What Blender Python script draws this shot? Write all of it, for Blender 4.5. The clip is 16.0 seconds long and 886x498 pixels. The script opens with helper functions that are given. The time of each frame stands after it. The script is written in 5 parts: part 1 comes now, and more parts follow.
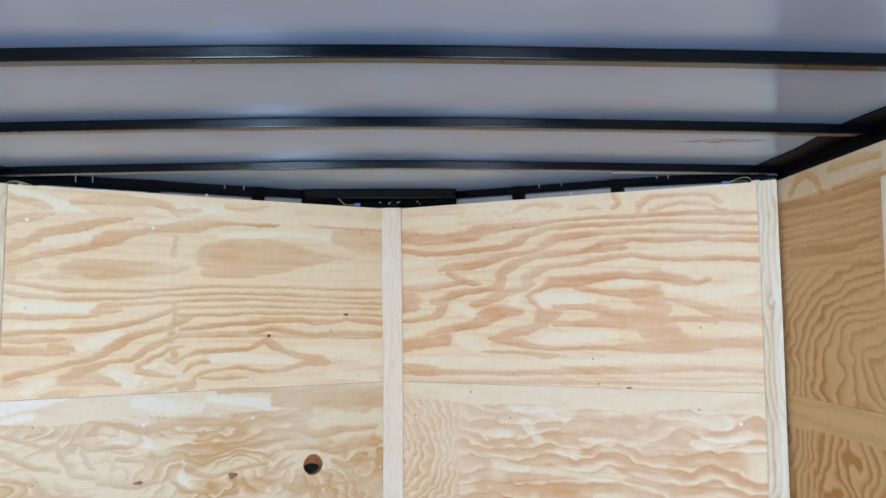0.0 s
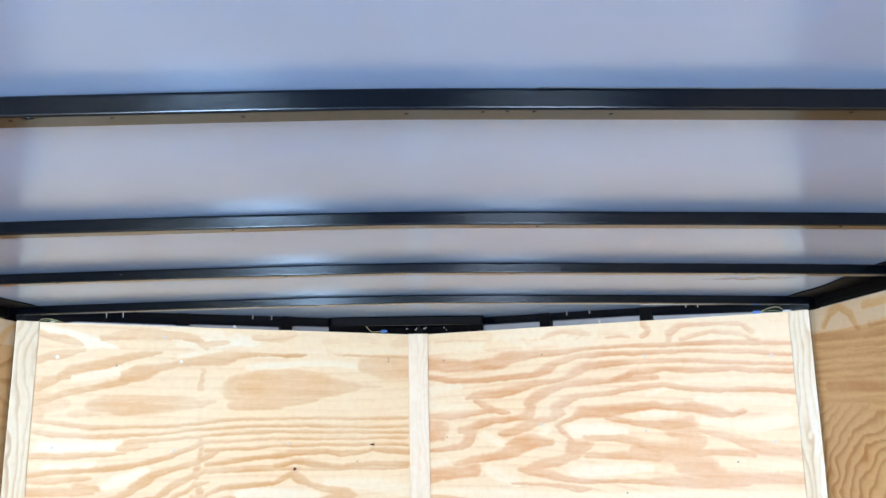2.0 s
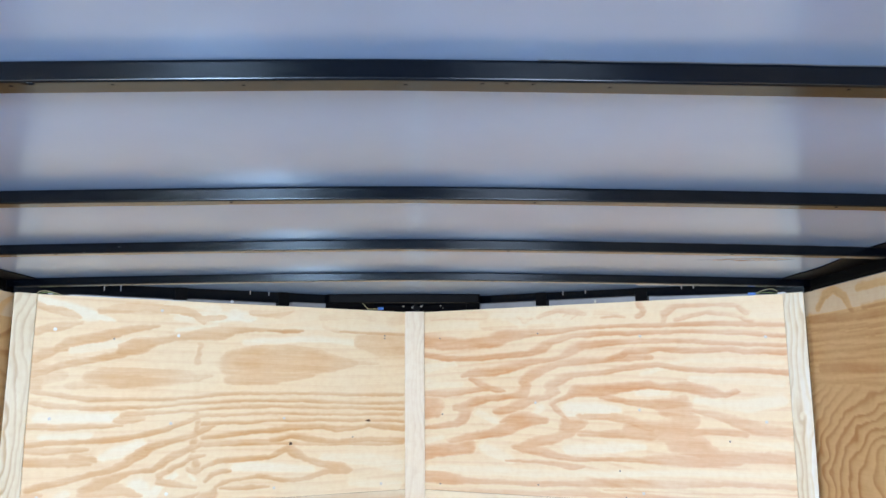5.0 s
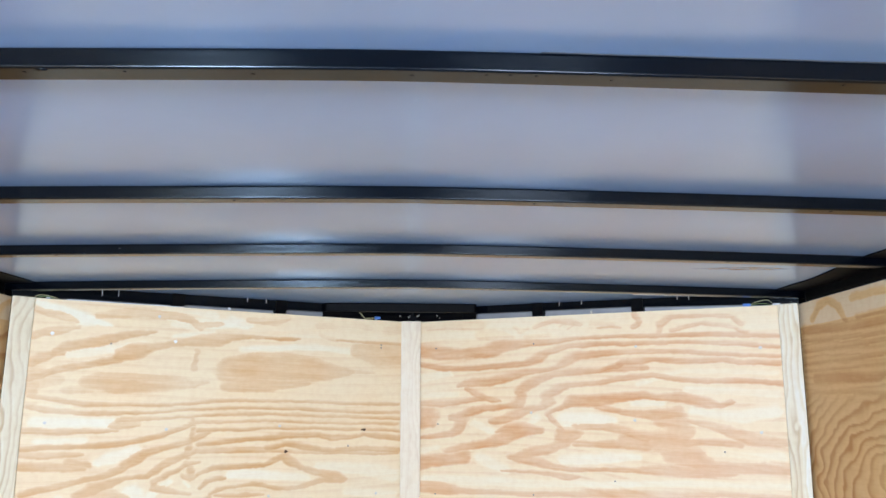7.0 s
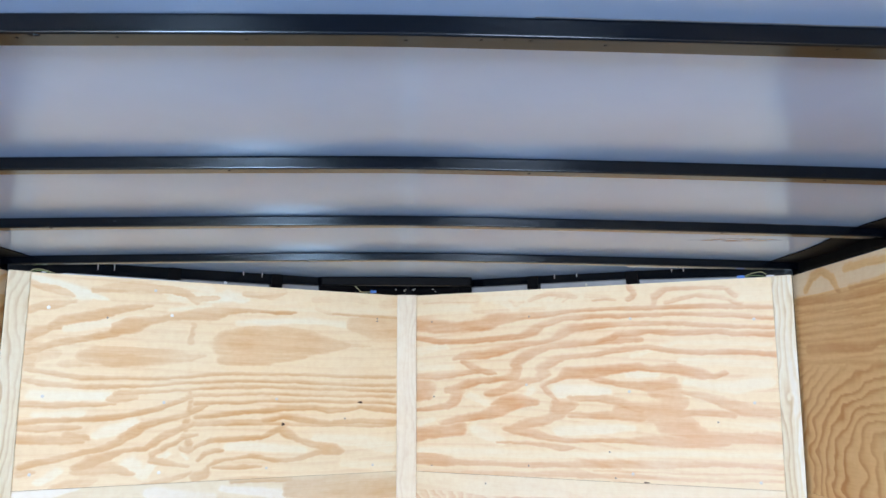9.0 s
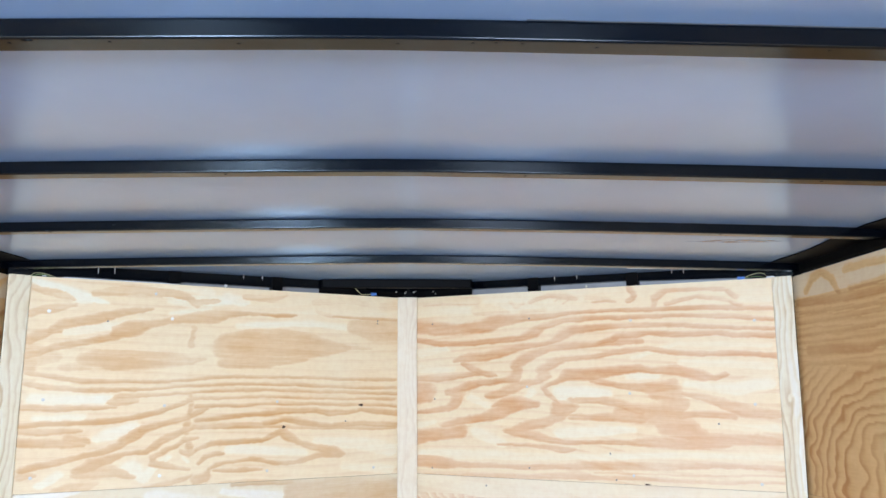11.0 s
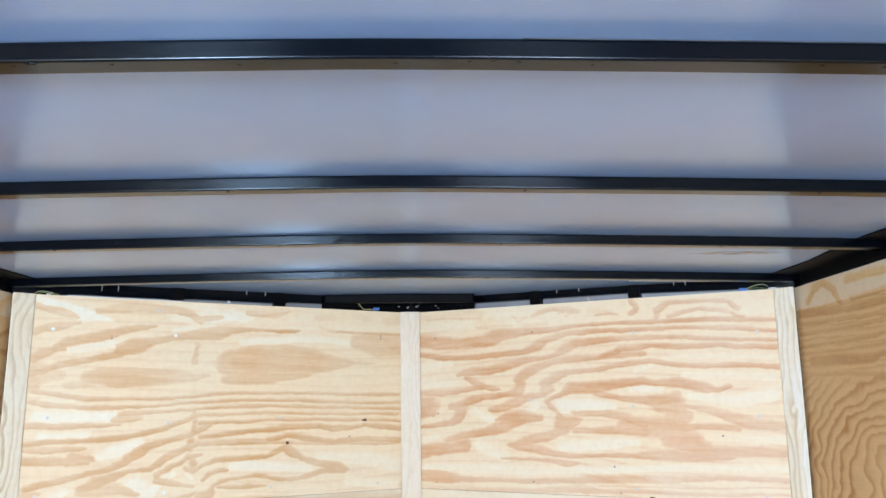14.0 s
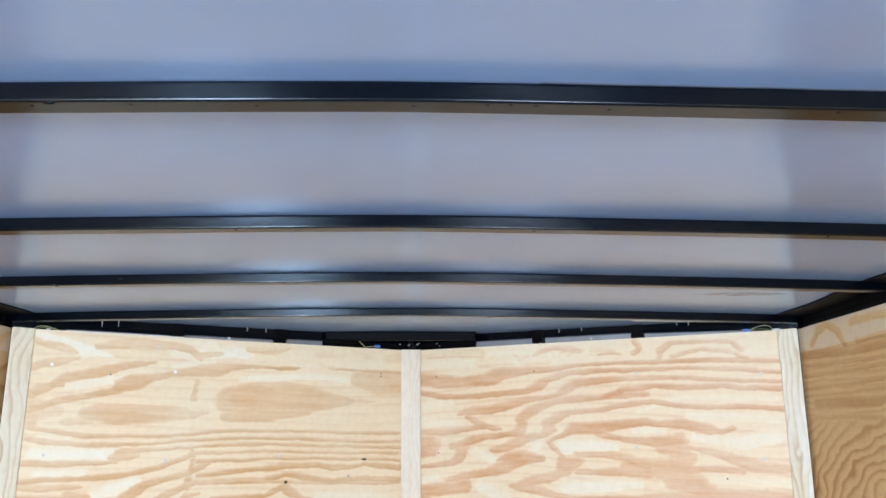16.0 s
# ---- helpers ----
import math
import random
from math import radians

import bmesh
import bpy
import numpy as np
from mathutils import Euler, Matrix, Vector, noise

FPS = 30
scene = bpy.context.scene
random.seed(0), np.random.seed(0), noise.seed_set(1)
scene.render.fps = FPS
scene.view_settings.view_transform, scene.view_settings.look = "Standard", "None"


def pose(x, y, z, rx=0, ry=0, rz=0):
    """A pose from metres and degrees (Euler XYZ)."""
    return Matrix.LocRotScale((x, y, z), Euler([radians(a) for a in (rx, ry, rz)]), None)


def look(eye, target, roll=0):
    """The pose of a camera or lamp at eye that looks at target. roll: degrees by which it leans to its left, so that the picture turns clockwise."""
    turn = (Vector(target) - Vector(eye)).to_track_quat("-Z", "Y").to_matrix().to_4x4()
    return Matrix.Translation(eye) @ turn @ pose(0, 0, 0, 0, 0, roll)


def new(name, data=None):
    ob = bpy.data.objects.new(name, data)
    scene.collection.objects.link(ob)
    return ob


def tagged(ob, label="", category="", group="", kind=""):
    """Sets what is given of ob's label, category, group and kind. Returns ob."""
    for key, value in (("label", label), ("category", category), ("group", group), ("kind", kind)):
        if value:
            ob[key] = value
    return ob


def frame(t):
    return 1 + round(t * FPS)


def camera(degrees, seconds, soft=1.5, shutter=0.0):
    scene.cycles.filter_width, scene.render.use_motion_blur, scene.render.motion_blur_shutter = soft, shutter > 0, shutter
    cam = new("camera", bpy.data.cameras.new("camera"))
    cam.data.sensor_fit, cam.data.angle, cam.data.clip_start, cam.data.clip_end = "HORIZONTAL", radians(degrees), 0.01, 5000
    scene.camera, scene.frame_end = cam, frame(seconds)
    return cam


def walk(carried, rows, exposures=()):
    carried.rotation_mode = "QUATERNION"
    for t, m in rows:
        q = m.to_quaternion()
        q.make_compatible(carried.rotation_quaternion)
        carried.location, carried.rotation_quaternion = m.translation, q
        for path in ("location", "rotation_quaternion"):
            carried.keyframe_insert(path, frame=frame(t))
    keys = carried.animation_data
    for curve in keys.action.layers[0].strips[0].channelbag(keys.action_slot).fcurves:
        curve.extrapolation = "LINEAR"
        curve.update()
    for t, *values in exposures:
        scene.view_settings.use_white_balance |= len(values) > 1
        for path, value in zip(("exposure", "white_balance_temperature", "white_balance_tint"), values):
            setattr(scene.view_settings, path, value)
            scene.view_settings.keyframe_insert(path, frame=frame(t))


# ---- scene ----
# ---- camera and its walk: seconds, eye, yaw to the left, pitch up, roll ----
cam = camera(57.015, 16.0, soft=1.5)
ROWS = [
    (0, 0.0968, 0.2425, 1.4627, -1.768, 4.739, -0.448),
    (0.5, 0.0861, 0.2361, 1.4871, -1.943, 9.351, -0.530),
    (1, 0.0837, 0.2339, 1.5006, -1.314, 10.598, -0.580),
    (1.5, 0.0628, 0.2326, 1.5583, -1.089, 10.109, -0.826),
    (2, 0.0623, 0.2282, 1.5950, -0.636, 11.114, -0.856),
    (2.5, 0.0516, 0.2251, 1.6147, -0.443, 11.130, -0.512),
    (3, 0.0522, 0.2133, 1.6113, -0.464, 11.499, -0.614),
    (3.5, 0.0506, 0.2180, 1.6071, -0.609, 10.925, -0.443),
    (4, 0.0548, 0.2235, 1.5932, -0.751, 9.928, -0.139),
    (6.5, 0.0645, 0.2173, 1.5632, -0.856, 9.798, -0.071),
    (7, 0.0519, 0.2144, 1.5420, -1.193, 11.231, 0.401),
    (7.5, 0.0647, 0.2190, 1.5352, -0.999, 11.090, 0.240),
    (8, 0.0611, 0.2160, 1.5301, -1.162, 10.224, 0.100),
    (8.5, 0.0580, 0.2105, 1.5267, -1.459, 9.976, 0.197),
    (9, 0.0529, 0.2126, 1.5279, -1.504, 9.636, 0.162),
    (11.5, 0.0672, 0.2108, 1.5296, -1.205, 9.902, -0.061),
    (12, 0.0666, 0.2079, 1.5320, -1.215, 10.150, -0.091),
    (12.5, 0.0571, 0.2083, 1.5349, -1.365, 10.377, -0.213),
    (13, 0.0691, 0.2100, 1.5320, -1.134, 10.523, -0.277),
    (13.5, 0.0744, 0.2078, 1.5304, -0.891, 10.620, -0.470),
    (14, 0.0701, 0.2022, 1.5306, -1.024, 10.715, -0.543),
    (14.5, 0.0632, 0.1996, 1.5381, -1.071, 11.843, -0.277),
    (15, 0.0530, 0.1995, 1.5398, -1.116, 12.704, -0.047),
    (15.5, 0.0540, 0.2028, 1.5397, -1.063, 13.047, 0.013),
    (16, 0.0460, 0.2057, 1.5403, -1.354, 13.187, -0.084),
]


def aim(x, y, z, yaw, pitch, roll):
    a, b = radians(yaw), radians(pitch)
    ahead = Vector((-math.sin(a) * math.cos(b), math.cos(a) * math.cos(b), math.sin(b)))
    return look((x, y, z), Vector((x, y, z)) + ahead, roll)


walk(cam, [(t, aim(*r)) for t, *r in ROWS], exposures=[
    (0.0, -0.38, 6500, 10), (0.5, 0.03, 6500, 10), (1.0, 0.14, 6500, 10), (1.5, 0.21, 6500, 10), (2.0, 0.18, 6500, 10),
    (2.5, -0.03, 6500, 10), (3.5, -0.06, 6500, 10), (9.0, -0.06, 6500, 10), (16.0, -0.08, 6500, 10),
])

# ---- sky and sun; added fill lamps stand in for daylight at two made-up rear openings ----
SUN_UP, SUN_TURN = 48.0, 20.0
sky_world = bpy.data.worlds.new("sky")
scene.world = sky_world
sky_world.use_nodes = True
sn = sky_world.node_tree
sky = sn.nodes.new("ShaderNodeTexSky")
sky.sky_type, sky.sun_disc = "NISHITA", False
sky.sun_elevation, sky.sun_rotation = radians(SUN_UP), radians(SUN_TURN)
sn.links.new(sky.outputs[0], sn.nodes["Background"].inputs[0])
sn.nodes["Background"].inputs[1].default_value = 0.07
sun_data = bpy.data.lights.new("sun", "SUN")
sun_data.energy, sun_data.angle, sun_data.color = 3.0, radians(0.5), (1.0, 0.95, 0.87)
sun = new("sun", sun_data)
sun.matrix_world = look((0, 0, 9), (Vector((0, 0, 9)) - Vector((math.sin(radians(SUN_TURN)) * math.cos(radians(SUN_UP)),
                                                               math.cos(radians(SUN_TURN)) * math.cos(radians(SUN_UP)),
                                                               math.sin(radians(SUN_UP))))))

# made-up openings in the unseen rear wall: left, right, foot, head, watts and tint of the fill lamp
REAR = ((-1.14, -0.71, 1.0, 1.84, 176.0, (0.585, 0.755, 1.0)), (0.28, 0.84, 1.0, 1.84, 82.0, (0.715, 0.80, 1.0)))
for x0, x1, z0, z1, watts, tint in REAR:
    fill_data = bpy.data.lights.new("opening_fill", "AREA")
    fill_data.shape, fill_data.size, fill_data.size_y = "RECTANGLE", x1 - x0, z1 - z0
    fill_data.energy, fill_data.color = watts, tint
    opening_fill = new("opening_fill", fill_data)
    opening_fill.matrix_world = look(((x0 + x1) / 2, -1.775, (z0 + z1) / 2), ((x0 + x1) / 2, 0.0, (z0 + z1) / 2))

# ---- plan, in metres ----
HW, YC, YA = 1.22, 2.72, 3.3701        # half width inside, start and tip of the V nose
ZS, ZT = 1.22, 1.8775                 # plywood: seam and top
YR = -1.75                            # rear plane, closed by an added wall
VD = YA - YC
WP = math.hypot(HW, VD)               # width of a nose wall
BOWS = [1.0797, 1.6546, 2.1794, 2.690]
BACK_BOWS = [0.470 - 0.61 * i for i in range(4)]
BOW_H, BOW_W = 0.0253, 0.0339
PLY = 0.012


def roof(x, y):
    """Height of the roof skin at the bows: a low crown that steps down towards the nose."""
    down = min(1.0, max(0.0, (y - 2.213) / 0.477))
    return 1.9456 - 0.0105 * (math.hypot(x, 0.05) - 0.05) - 0.0055 * x * x - 0.0075 * down - 0.012 * max(0.0, y - 2.72)


def nose_pose(side):
    """Local x along the wall (from the left, as seen from inside), y outwards, z up."""
    if side < 0:
        o, ax = Vector((-HW, YC, 0)), Vector((HW, VD, 0)) / WP
    else:
        o, ax = Vector((0, YA, 0)), Vector((HW, -VD, 0)) / WP
    ay = Vector((0, 0, 1)).cross(ax)
    return Matrix(((ax.x, ay.x, 0, o.x), (ax.y, ay.y, 0, o.y), (0, 0, 1, 0), (0, 0, 0, 1)))


def along(side, u):
    """Local x of a place u metres from the outer corner."""
    return u if side < 0 else WP - u


# ---- materials ----
def material(name):
    m = bpy.data.materials.new(name)
    m.use_nodes = True
    return m, m.node_tree, m.node_tree.nodes["Principled BSDF"]


def node(nt, kind, **kw):
    n = nt.nodes.new(kind)
    for k, v in kw.items():
        n.inputs[k].default_value = v
    return n


def link(nt, a, b):
    nt.links.new(a, b)


def mixer(nt, blend, fac, a, b):
    n = nt.nodes.new("ShaderNodeMix")
    n.data_type, n.blend_type = "RGBA", blend
    for v, i in ((fac, 0), (a, 6), (b, 7)):
        if hasattr(v, "links"):
            link(nt, v, n.inputs[i])
        elif i == 0:
            n.inputs[0].default_value = v
        else:
            n.inputs[i].default_value = (*v, 1)
    return n.outputs[2]


def ramp(nt, fac, lo, hi, a=0.0, b=1.0):
    n = nt.nodes.new("ShaderNodeMapRange")
    for i, v in ((1, lo), (2, hi), (3, a), (4, b)):
        n.inputs[i].default_value = v
    link(nt, fac, n.inputs[0])
    return n.outputs[0]


def coords(nt, scale, kind="Object"):
    tc = nt.nodes.new("ShaderNodeTexCoord")
    mp = nt.nodes.new("ShaderNodeMapping")
    mp.inputs["Scale"].default_value = scale
    link(nt, tc.outputs[kind], mp.inputs[0])
    return mp.outputs[0]


def noise_of(nt, vec, scale, detail=4.0, rough=0.55):
    n = node(nt, "ShaderNodeTexNoise", Scale=scale, Detail=detail, Roughness=rough)
    link(nt, vec, n.inputs["Vector"])
    return n.outputs["Fac"]


def bump(nt, b, height, strength, distance):
    n = node(nt, "ShaderNodeBump", Strength=strength, Distance=distance)
    link(nt, height, n.inputs["Height"])
    link(nt, n.outputs[0], b.inputs["Normal"])


def plywood_material(name, pale, late, grey, upright=False, white=(0.87, 0.79, 0.64)):
    """Rotary-cut pine veneer: the grain attribute holds the growth bands."""
    m, nt, b = material(name)
    g = nt.nodes.new("ShaderNodeAttribute")
    g.attribute_name = "grain"
    fine = coords(nt, (60, 60, 2.5) if upright else (2.5, 60, 60))
    streak = noise_of(nt, fine, 4.0, 5.0, 0.6)
    fibre = noise_of(nt, coords(nt, (300, 300, 9) if upright else (9, 300, 300)), 3.0, 2.0, 0.5)
    blotch = noise_of(nt, coords(nt, (1, 1, 1)), 2.2, 3.0, 0.5)
    edge = nt.nodes.new("ShaderNodeMath")
    edge.operation = "MULTIPLY_ADD"
    link(nt, ramp(nt, streak, 0.3, 0.7, -0.06, 0.06), edge.inputs[0])
    edge.inputs[1].default_value = 1.0
    link(nt, g.outputs["Fac"], edge.inputs[2])
    band = mixer(nt, "MIX", ramp(nt, edge.outputs[0], 0.02, 0.80), pale, late)
    band = mixer(nt, "MIX", ramp(nt, edge.outputs[0], -0.05, -0.5), band, white)
    c = mixer(nt, "MIX", ramp(nt, blotch, 0.42, 0.75, 0.0, 0.55), band, grey)
    mottle = noise_of(nt, coords(nt, (1, 1, 1)), 45.0, 4.0, 0.6)
    check = noise_of(nt, coords(nt, (9, 300, 300) if upright else (260, 260, 14)), 1.0, 3.0, 0.6)
    c = mixer(nt, "MULTIPLY", ramp(nt, fibre, 0.35, 0.75, 0.0, 0.14), c, (0.80, 0.70, 0.58))
    c = mixer(nt, "MULTIPLY", ramp(nt, streak, 0.5, 0.8, 0.0, 0.16), c, (0.84, 0.72, 0.58))
    c = mixer(nt, "MULTIPLY", ramp(nt, mottle, 0.42, 0.72, 0.0, 0.30), c, (0.86, 0.76, 0.64))
    c = mixer(nt, "MULTIPLY", ramp(nt, check, 0.58, 0.80, 0.0, 0.14), c, (0.86, 0.75, 0.62))
    link(nt, c, b.inputs["Base Color"])
    link(nt, ramp(nt, edge.outputs[0], 0.0, 1.0, 0.62, 0.48), b.inputs["Roughness"])
    bump(nt, b, fibre, 0.12, 0.002)
    return m


ply = plywood_material("pine plywood", (0.875, 0.70, 0.445), (0.68, 0.37, 0.145), (0.88, 0.78, 0.55), white=(0.89, 0.81, 0.62))
peach_ply = plywood_material("peach pine plywood", (0.875, 0.70, 0.445), (0.69, 0.325, 0.128), (0.88, 0.77, 0.56), white=(0.89, 0.79, 0.59))
white_ply = plywood_material("whitish pine plywood", (0.82, 0.71, 0.49), (0.62, 0.36, 0.14), (0.82, 0.75, 0.58), white=(0.87, 0.82, 0.71))
pink_ply = plywood_material("pinkish pine plywood", (0.86, 0.72, 0.49), (0.69, 0.39, 0.18), (0.87, 0.78, 0.62), white=(0.88, 0.83, 0.72))
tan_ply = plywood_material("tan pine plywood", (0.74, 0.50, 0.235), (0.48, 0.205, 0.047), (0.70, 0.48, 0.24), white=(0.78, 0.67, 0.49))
corner_wood = plywood_material("pine corner strip", (0.80, 0.71, 0.51), (0.55, 0.37, 0.18), (0.83, 0.77, 0.61), True, (0.86, 0.83, 0.74))
strip_wood = plywood_material("pine strip", (0.815, 0.705, 0.52), (0.66, 0.49, 0.31), (0.84, 0.765, 0.62), True, (0.87, 0.81, 0.72))

m, nt, b = material("plywood edge")
c = mixer(nt, "MIX", ramp(nt, noise_of(nt, coords(nt, (4, 4, 300)), 3.0, 2.0), 0.4, 0.6), (0.50, 0.34, 0.18), (0.30, 0.19, 0.10))
link(nt, c, b.inputs["Base Color"])
b.inputs["Roughness"].default_value = 0.8
ply_edge = m

m, nt, b = material("black enamel")
n1 = noise_of(nt, coords(nt, (1, 1, 1)), 9.0, 3.0)
n2 = noise_of(nt, coords(nt, (3, 40, 40)), 5.0, 3.0)
link(nt, mixer(nt, "MIX", ramp(nt, n1, 0.55, 0.8, 0.0, 0.6), (0.0010, 0.0015, 0.0028), (0.0024, 0.0030, 0.0042)), b.inputs["Base Color"])
link(nt, ramp(nt, n2, 0.3, 0.7, 0.16, 0.19), b.inputs["Roughness"])
bump(nt, b, n2, 0.015, 0.002)
b.inputs["IOR"].default_value = 1.34
b.inputs["Specular Tint"].default_value = (0.80, 0.92, 1.0, 1.0)
black = m

m, nt, b = material("rough black steel")
n1 = noise_of(nt, coords(nt, (1, 1, 1)), 40.0, 4.0)
link(nt, mixer(nt, "MIX", ramp(nt, n1, 0.4, 0.8), (0.0015, 0.0016, 0.002), (0.004, 0.004, 0.0045)), b.inputs["Base Color"])
b.inputs["Roughness"].default_value, b.inputs["Specular IOR Level"].default_value = 0.5, 0.05
black_rough = m

m, nt, b = material("painted roof sheet")
cloud = noise_of(nt, coords(nt, (1, 1, 1)), 4.0, 4.0)
b.inputs["IOR"].default_value = 2.1
spot = nt.nodes.new("ShaderNodeTexCoord")
place = nt.nodes.new("ShaderNodeMapping")
place.vector_type = "TEXTURE"
place.inputs["Location"].default_value = (0.91, 2.37, 1.93)
place.inputs["Rotation"].default_value = (0, 0, radians(-7))
place.inputs["Scale"].default_value = (0.15, 0.024, 1.0)
link(nt, spot.outputs["Object"], place.inputs[0])
ball = nt.nodes.new("ShaderNodeTexGradient")
ball.gradient_type = "SPHERICAL"
link(nt, place.outputs[0], ball.inputs[0])
# streaky near-black smear on the sheet, with lower specular
smear = nt.nodes.new("ShaderNodeMath")
smear.operation = "MULTIPLY"
link(nt, ramp(nt, ball.outputs["Fac"], 0.05, 0.5), smear.inputs[0])
link(nt, ramp(nt, noise_of(nt, coords(nt, (12, 50, 1)), 2.0, 2.0), 0.40, 0.62), smear.inputs[1])
link(nt, mixer(nt, "MIX", smear.outputs[0], mixer(nt, "MIX", ramp(nt, cloud, 0.35, 0.7), (0.246, 0.364, 0.558), (0.230, 0.341, 0.523)), (0.012, 0.014, 0.018)), b.inputs["Base Color"])
link(nt, ramp(nt, cloud, 0.3, 0.7, 0.185, 0.20), b.inputs["Roughness"])
link(nt, ramp(nt, smear.outputs[0], 0.0, 1.0, 0.5, 0.02), b.inputs["Specular IOR Level"])
b.inputs["Anisotropic"].default_value = 0.75
across = node(nt, "ShaderNodeCombineXYZ", X=0.0, Y=1.0, Z=0.0)
link(nt, across.outputs[0], b.inputs["Tangent"])
roof_sheet = m

m, nt, b = material("pale aluminium skin")
link(nt, mixer(nt, "MIX", ramp(nt, noise_of(nt, coords(nt, (1, 1, 1)), 12.0), 0.3, 0.7), (0.36, 0.365, 0.37), (0.28, 0.285, 0.29)), b.inputs["Base Color"])
b.inputs["Metallic"].default_value, b.inputs["Roughness"].default_value = 0.3, 0.45
skin = m


def plain(name, c, rough, metal=0.0, dirt=0.12, scale=30.0):
    m, nt, b = material(name)
    dark = tuple(v * (1 - dirt * 2) for v in c)
    link(nt, mixer(nt, "MIX", ramp(nt, noise_of(nt, coords(nt, (1, 1, 1)), scale), 0.35, 0.75), c, dark), b.inputs["Base Color"])
    b.inputs["Roughness"].default_value, b.inputs["Metallic"].default_value = rough, metal
    return m


zinc = plain("zinc nail head", (0.90, 0.88, 0.82), 0.4, 0.1)
dull = plain("dull nail head", (0.70, 0.67, 0.62), 0.5, 0.15)
rust = plain("dark nail head", (0.30, 0.26, 0.24), 0.6, 0.4)
chip_paint = plain("chipped paint", (0.06, 0.065, 0.075), 0.6)
speck_paint = plain("dull sealant", (0.30, 0.29, 0.26), 0.6)
knot_wood = plain("dark knot", (0.10, 0.045, 0.02), 0.6, 0.0, 0.3, 200.0)
red_knot = plain("red knot", (0.42, 0.20, 0.10), 0.6, 0.0, 0.3, 120.0)
plug_wood = plain("reddish wood", (0.36, 0.12, 0.04), 0.7, 0.0, 0.25, 90.0)
void_black = plain("dark cavity", (0.004, 0.003, 0.003), 0.9)
blue_plastic = plain("blue plastic", (0.10, 0.26, 0.72), 0.35)
yellow_wire = plain("yellow wire", (0.62, 0.56, 0.30), 0.45)
green_wire = plain("green wire", (0.20, 0.30, 0.10), 0.45)
cream = plain("cream sealant", (0.66, 0.62, 0.52), 0.55)
white_plastic = plain("white plastic", (0.78, 0.79, 0.80), 0.4)
floor_paint = plain("grey floor paint", (0.30, 0.37, 0.48), 0.5, 0.0, 0.15, 3.0)
rear_paint = plain("dark grey paint", (0.20, 0.21, 0.23), 0.5, 0.0, 0.15, 3.0)
gravel = plain("grey concrete", (0.30, 0.30, 0.29), 0.9, 0.0, 0.2, 1.5)
steel = plain("bright screw steel", (0.80, 0.80, 0.82), 0.3, 0.8)


# ---- mesh helpers ----
def mesh_of(name, bm, mats, smooth=False):
    me = bpy.data.meshes.new(name)
    bmesh.ops.recalc_face_normals(bm, faces=bm.faces)
    if smooth:
        for f in bm.faces:
            f.smooth = True
    bm.to_mesh(me)
    bm.free()
    for k in mats if isinstance(mats, (list, tuple)) else [mats]:
        me.materials.append(k)
    return me


def thing(name, bm, mats, m=None, smooth=False):
    ob = new(name, mesh_of(name, bm, mats, smooth))
    if m is not None:
        ob.matrix_world = m
    return ob


def under(ob, parent):
    """Hangs ob under its thing and leaves it where it is."""
    ob.parent = parent
    ob.matrix_parent_inverse = parent.matrix_world.inverted()
    return ob


def part(name, bm, mats, parent, label="", m=None, smooth=False):
    return tagged(under(thing(name, bm, mats, m, smooth), parent), label)


def holder(name, m=None):
    ob = new(name)
    if m is not None:
        ob.matrix_world = m
    return ob


def add_box(bm, x0, x1, y0, y1, z0, z1, bevel=0.0):
    v = bmesh.ops.create_cube(bm, size=1.0)["verts"]
    for q in v:
        q.co = Vector(((x0 + x1) / 2 + q.co.x * (x1 - x0), (y0 + y1) / 2 + q.co.y * (y1 - y0), (z0 + z1) / 2 + q.co.z * (z1 - z0)))
    if bevel:
        es = {e for q in v for e in q.link_edges}
        bmesh.ops.bevel(bm, geom=list(es), offset=bevel, segments=2, profile=0.6, affect="EDGES")


def box(x0, x1, y0, y1, z0, z1, bevel=0.0):
    bm = bmesh.new()
    add_box(bm, x0, x1, y0, y1, z0, z1, bevel)
    return bm


def tube(path, radius, sides=8):
    """A round wire along a path."""
    bm, rings = bmesh.new(), []
    pts = [Vector(p) for p in path]
    for i, p in enumerate(pts):
        d = (pts[min(i + 1, len(pts) - 1)] - pts[max(i - 1, 0)]).normalized()
        a = d.orthogonal().normalized()
        c = d.cross(a)
        rings.append([bm.verts.new(p + radius * (math.cos(k * math.tau / sides) * a + math.sin(k * math.tau / sides) * c)) for k in range(sides)])
    for r, s in zip(rings, rings[1:]):
        for k in range(sides):
            bm.faces.new((r[k], r[(k + 1) % sides], s[(k + 1) % sides], s[k]))
    bm.faces.new(rings[0][::-1])
    bm.faces.new(rings[-1])
    return bm


def arc(a, mid, b2, n=10):
    """A smooth bow through three points."""
    a, mid, b2 = Vector(a), Vector(mid), Vector(b2)
    c = 2 * mid - (a + b2) / 2
    return [(1 - t) ** 2 * a + 2 * t * (1 - t) * c + t * t * b2 for t in (i / n for i in range(n + 1))]


# ---- veneer figure ----
rng = np.random.default_rng(7)
LATTICE = rng.random((64, 64))


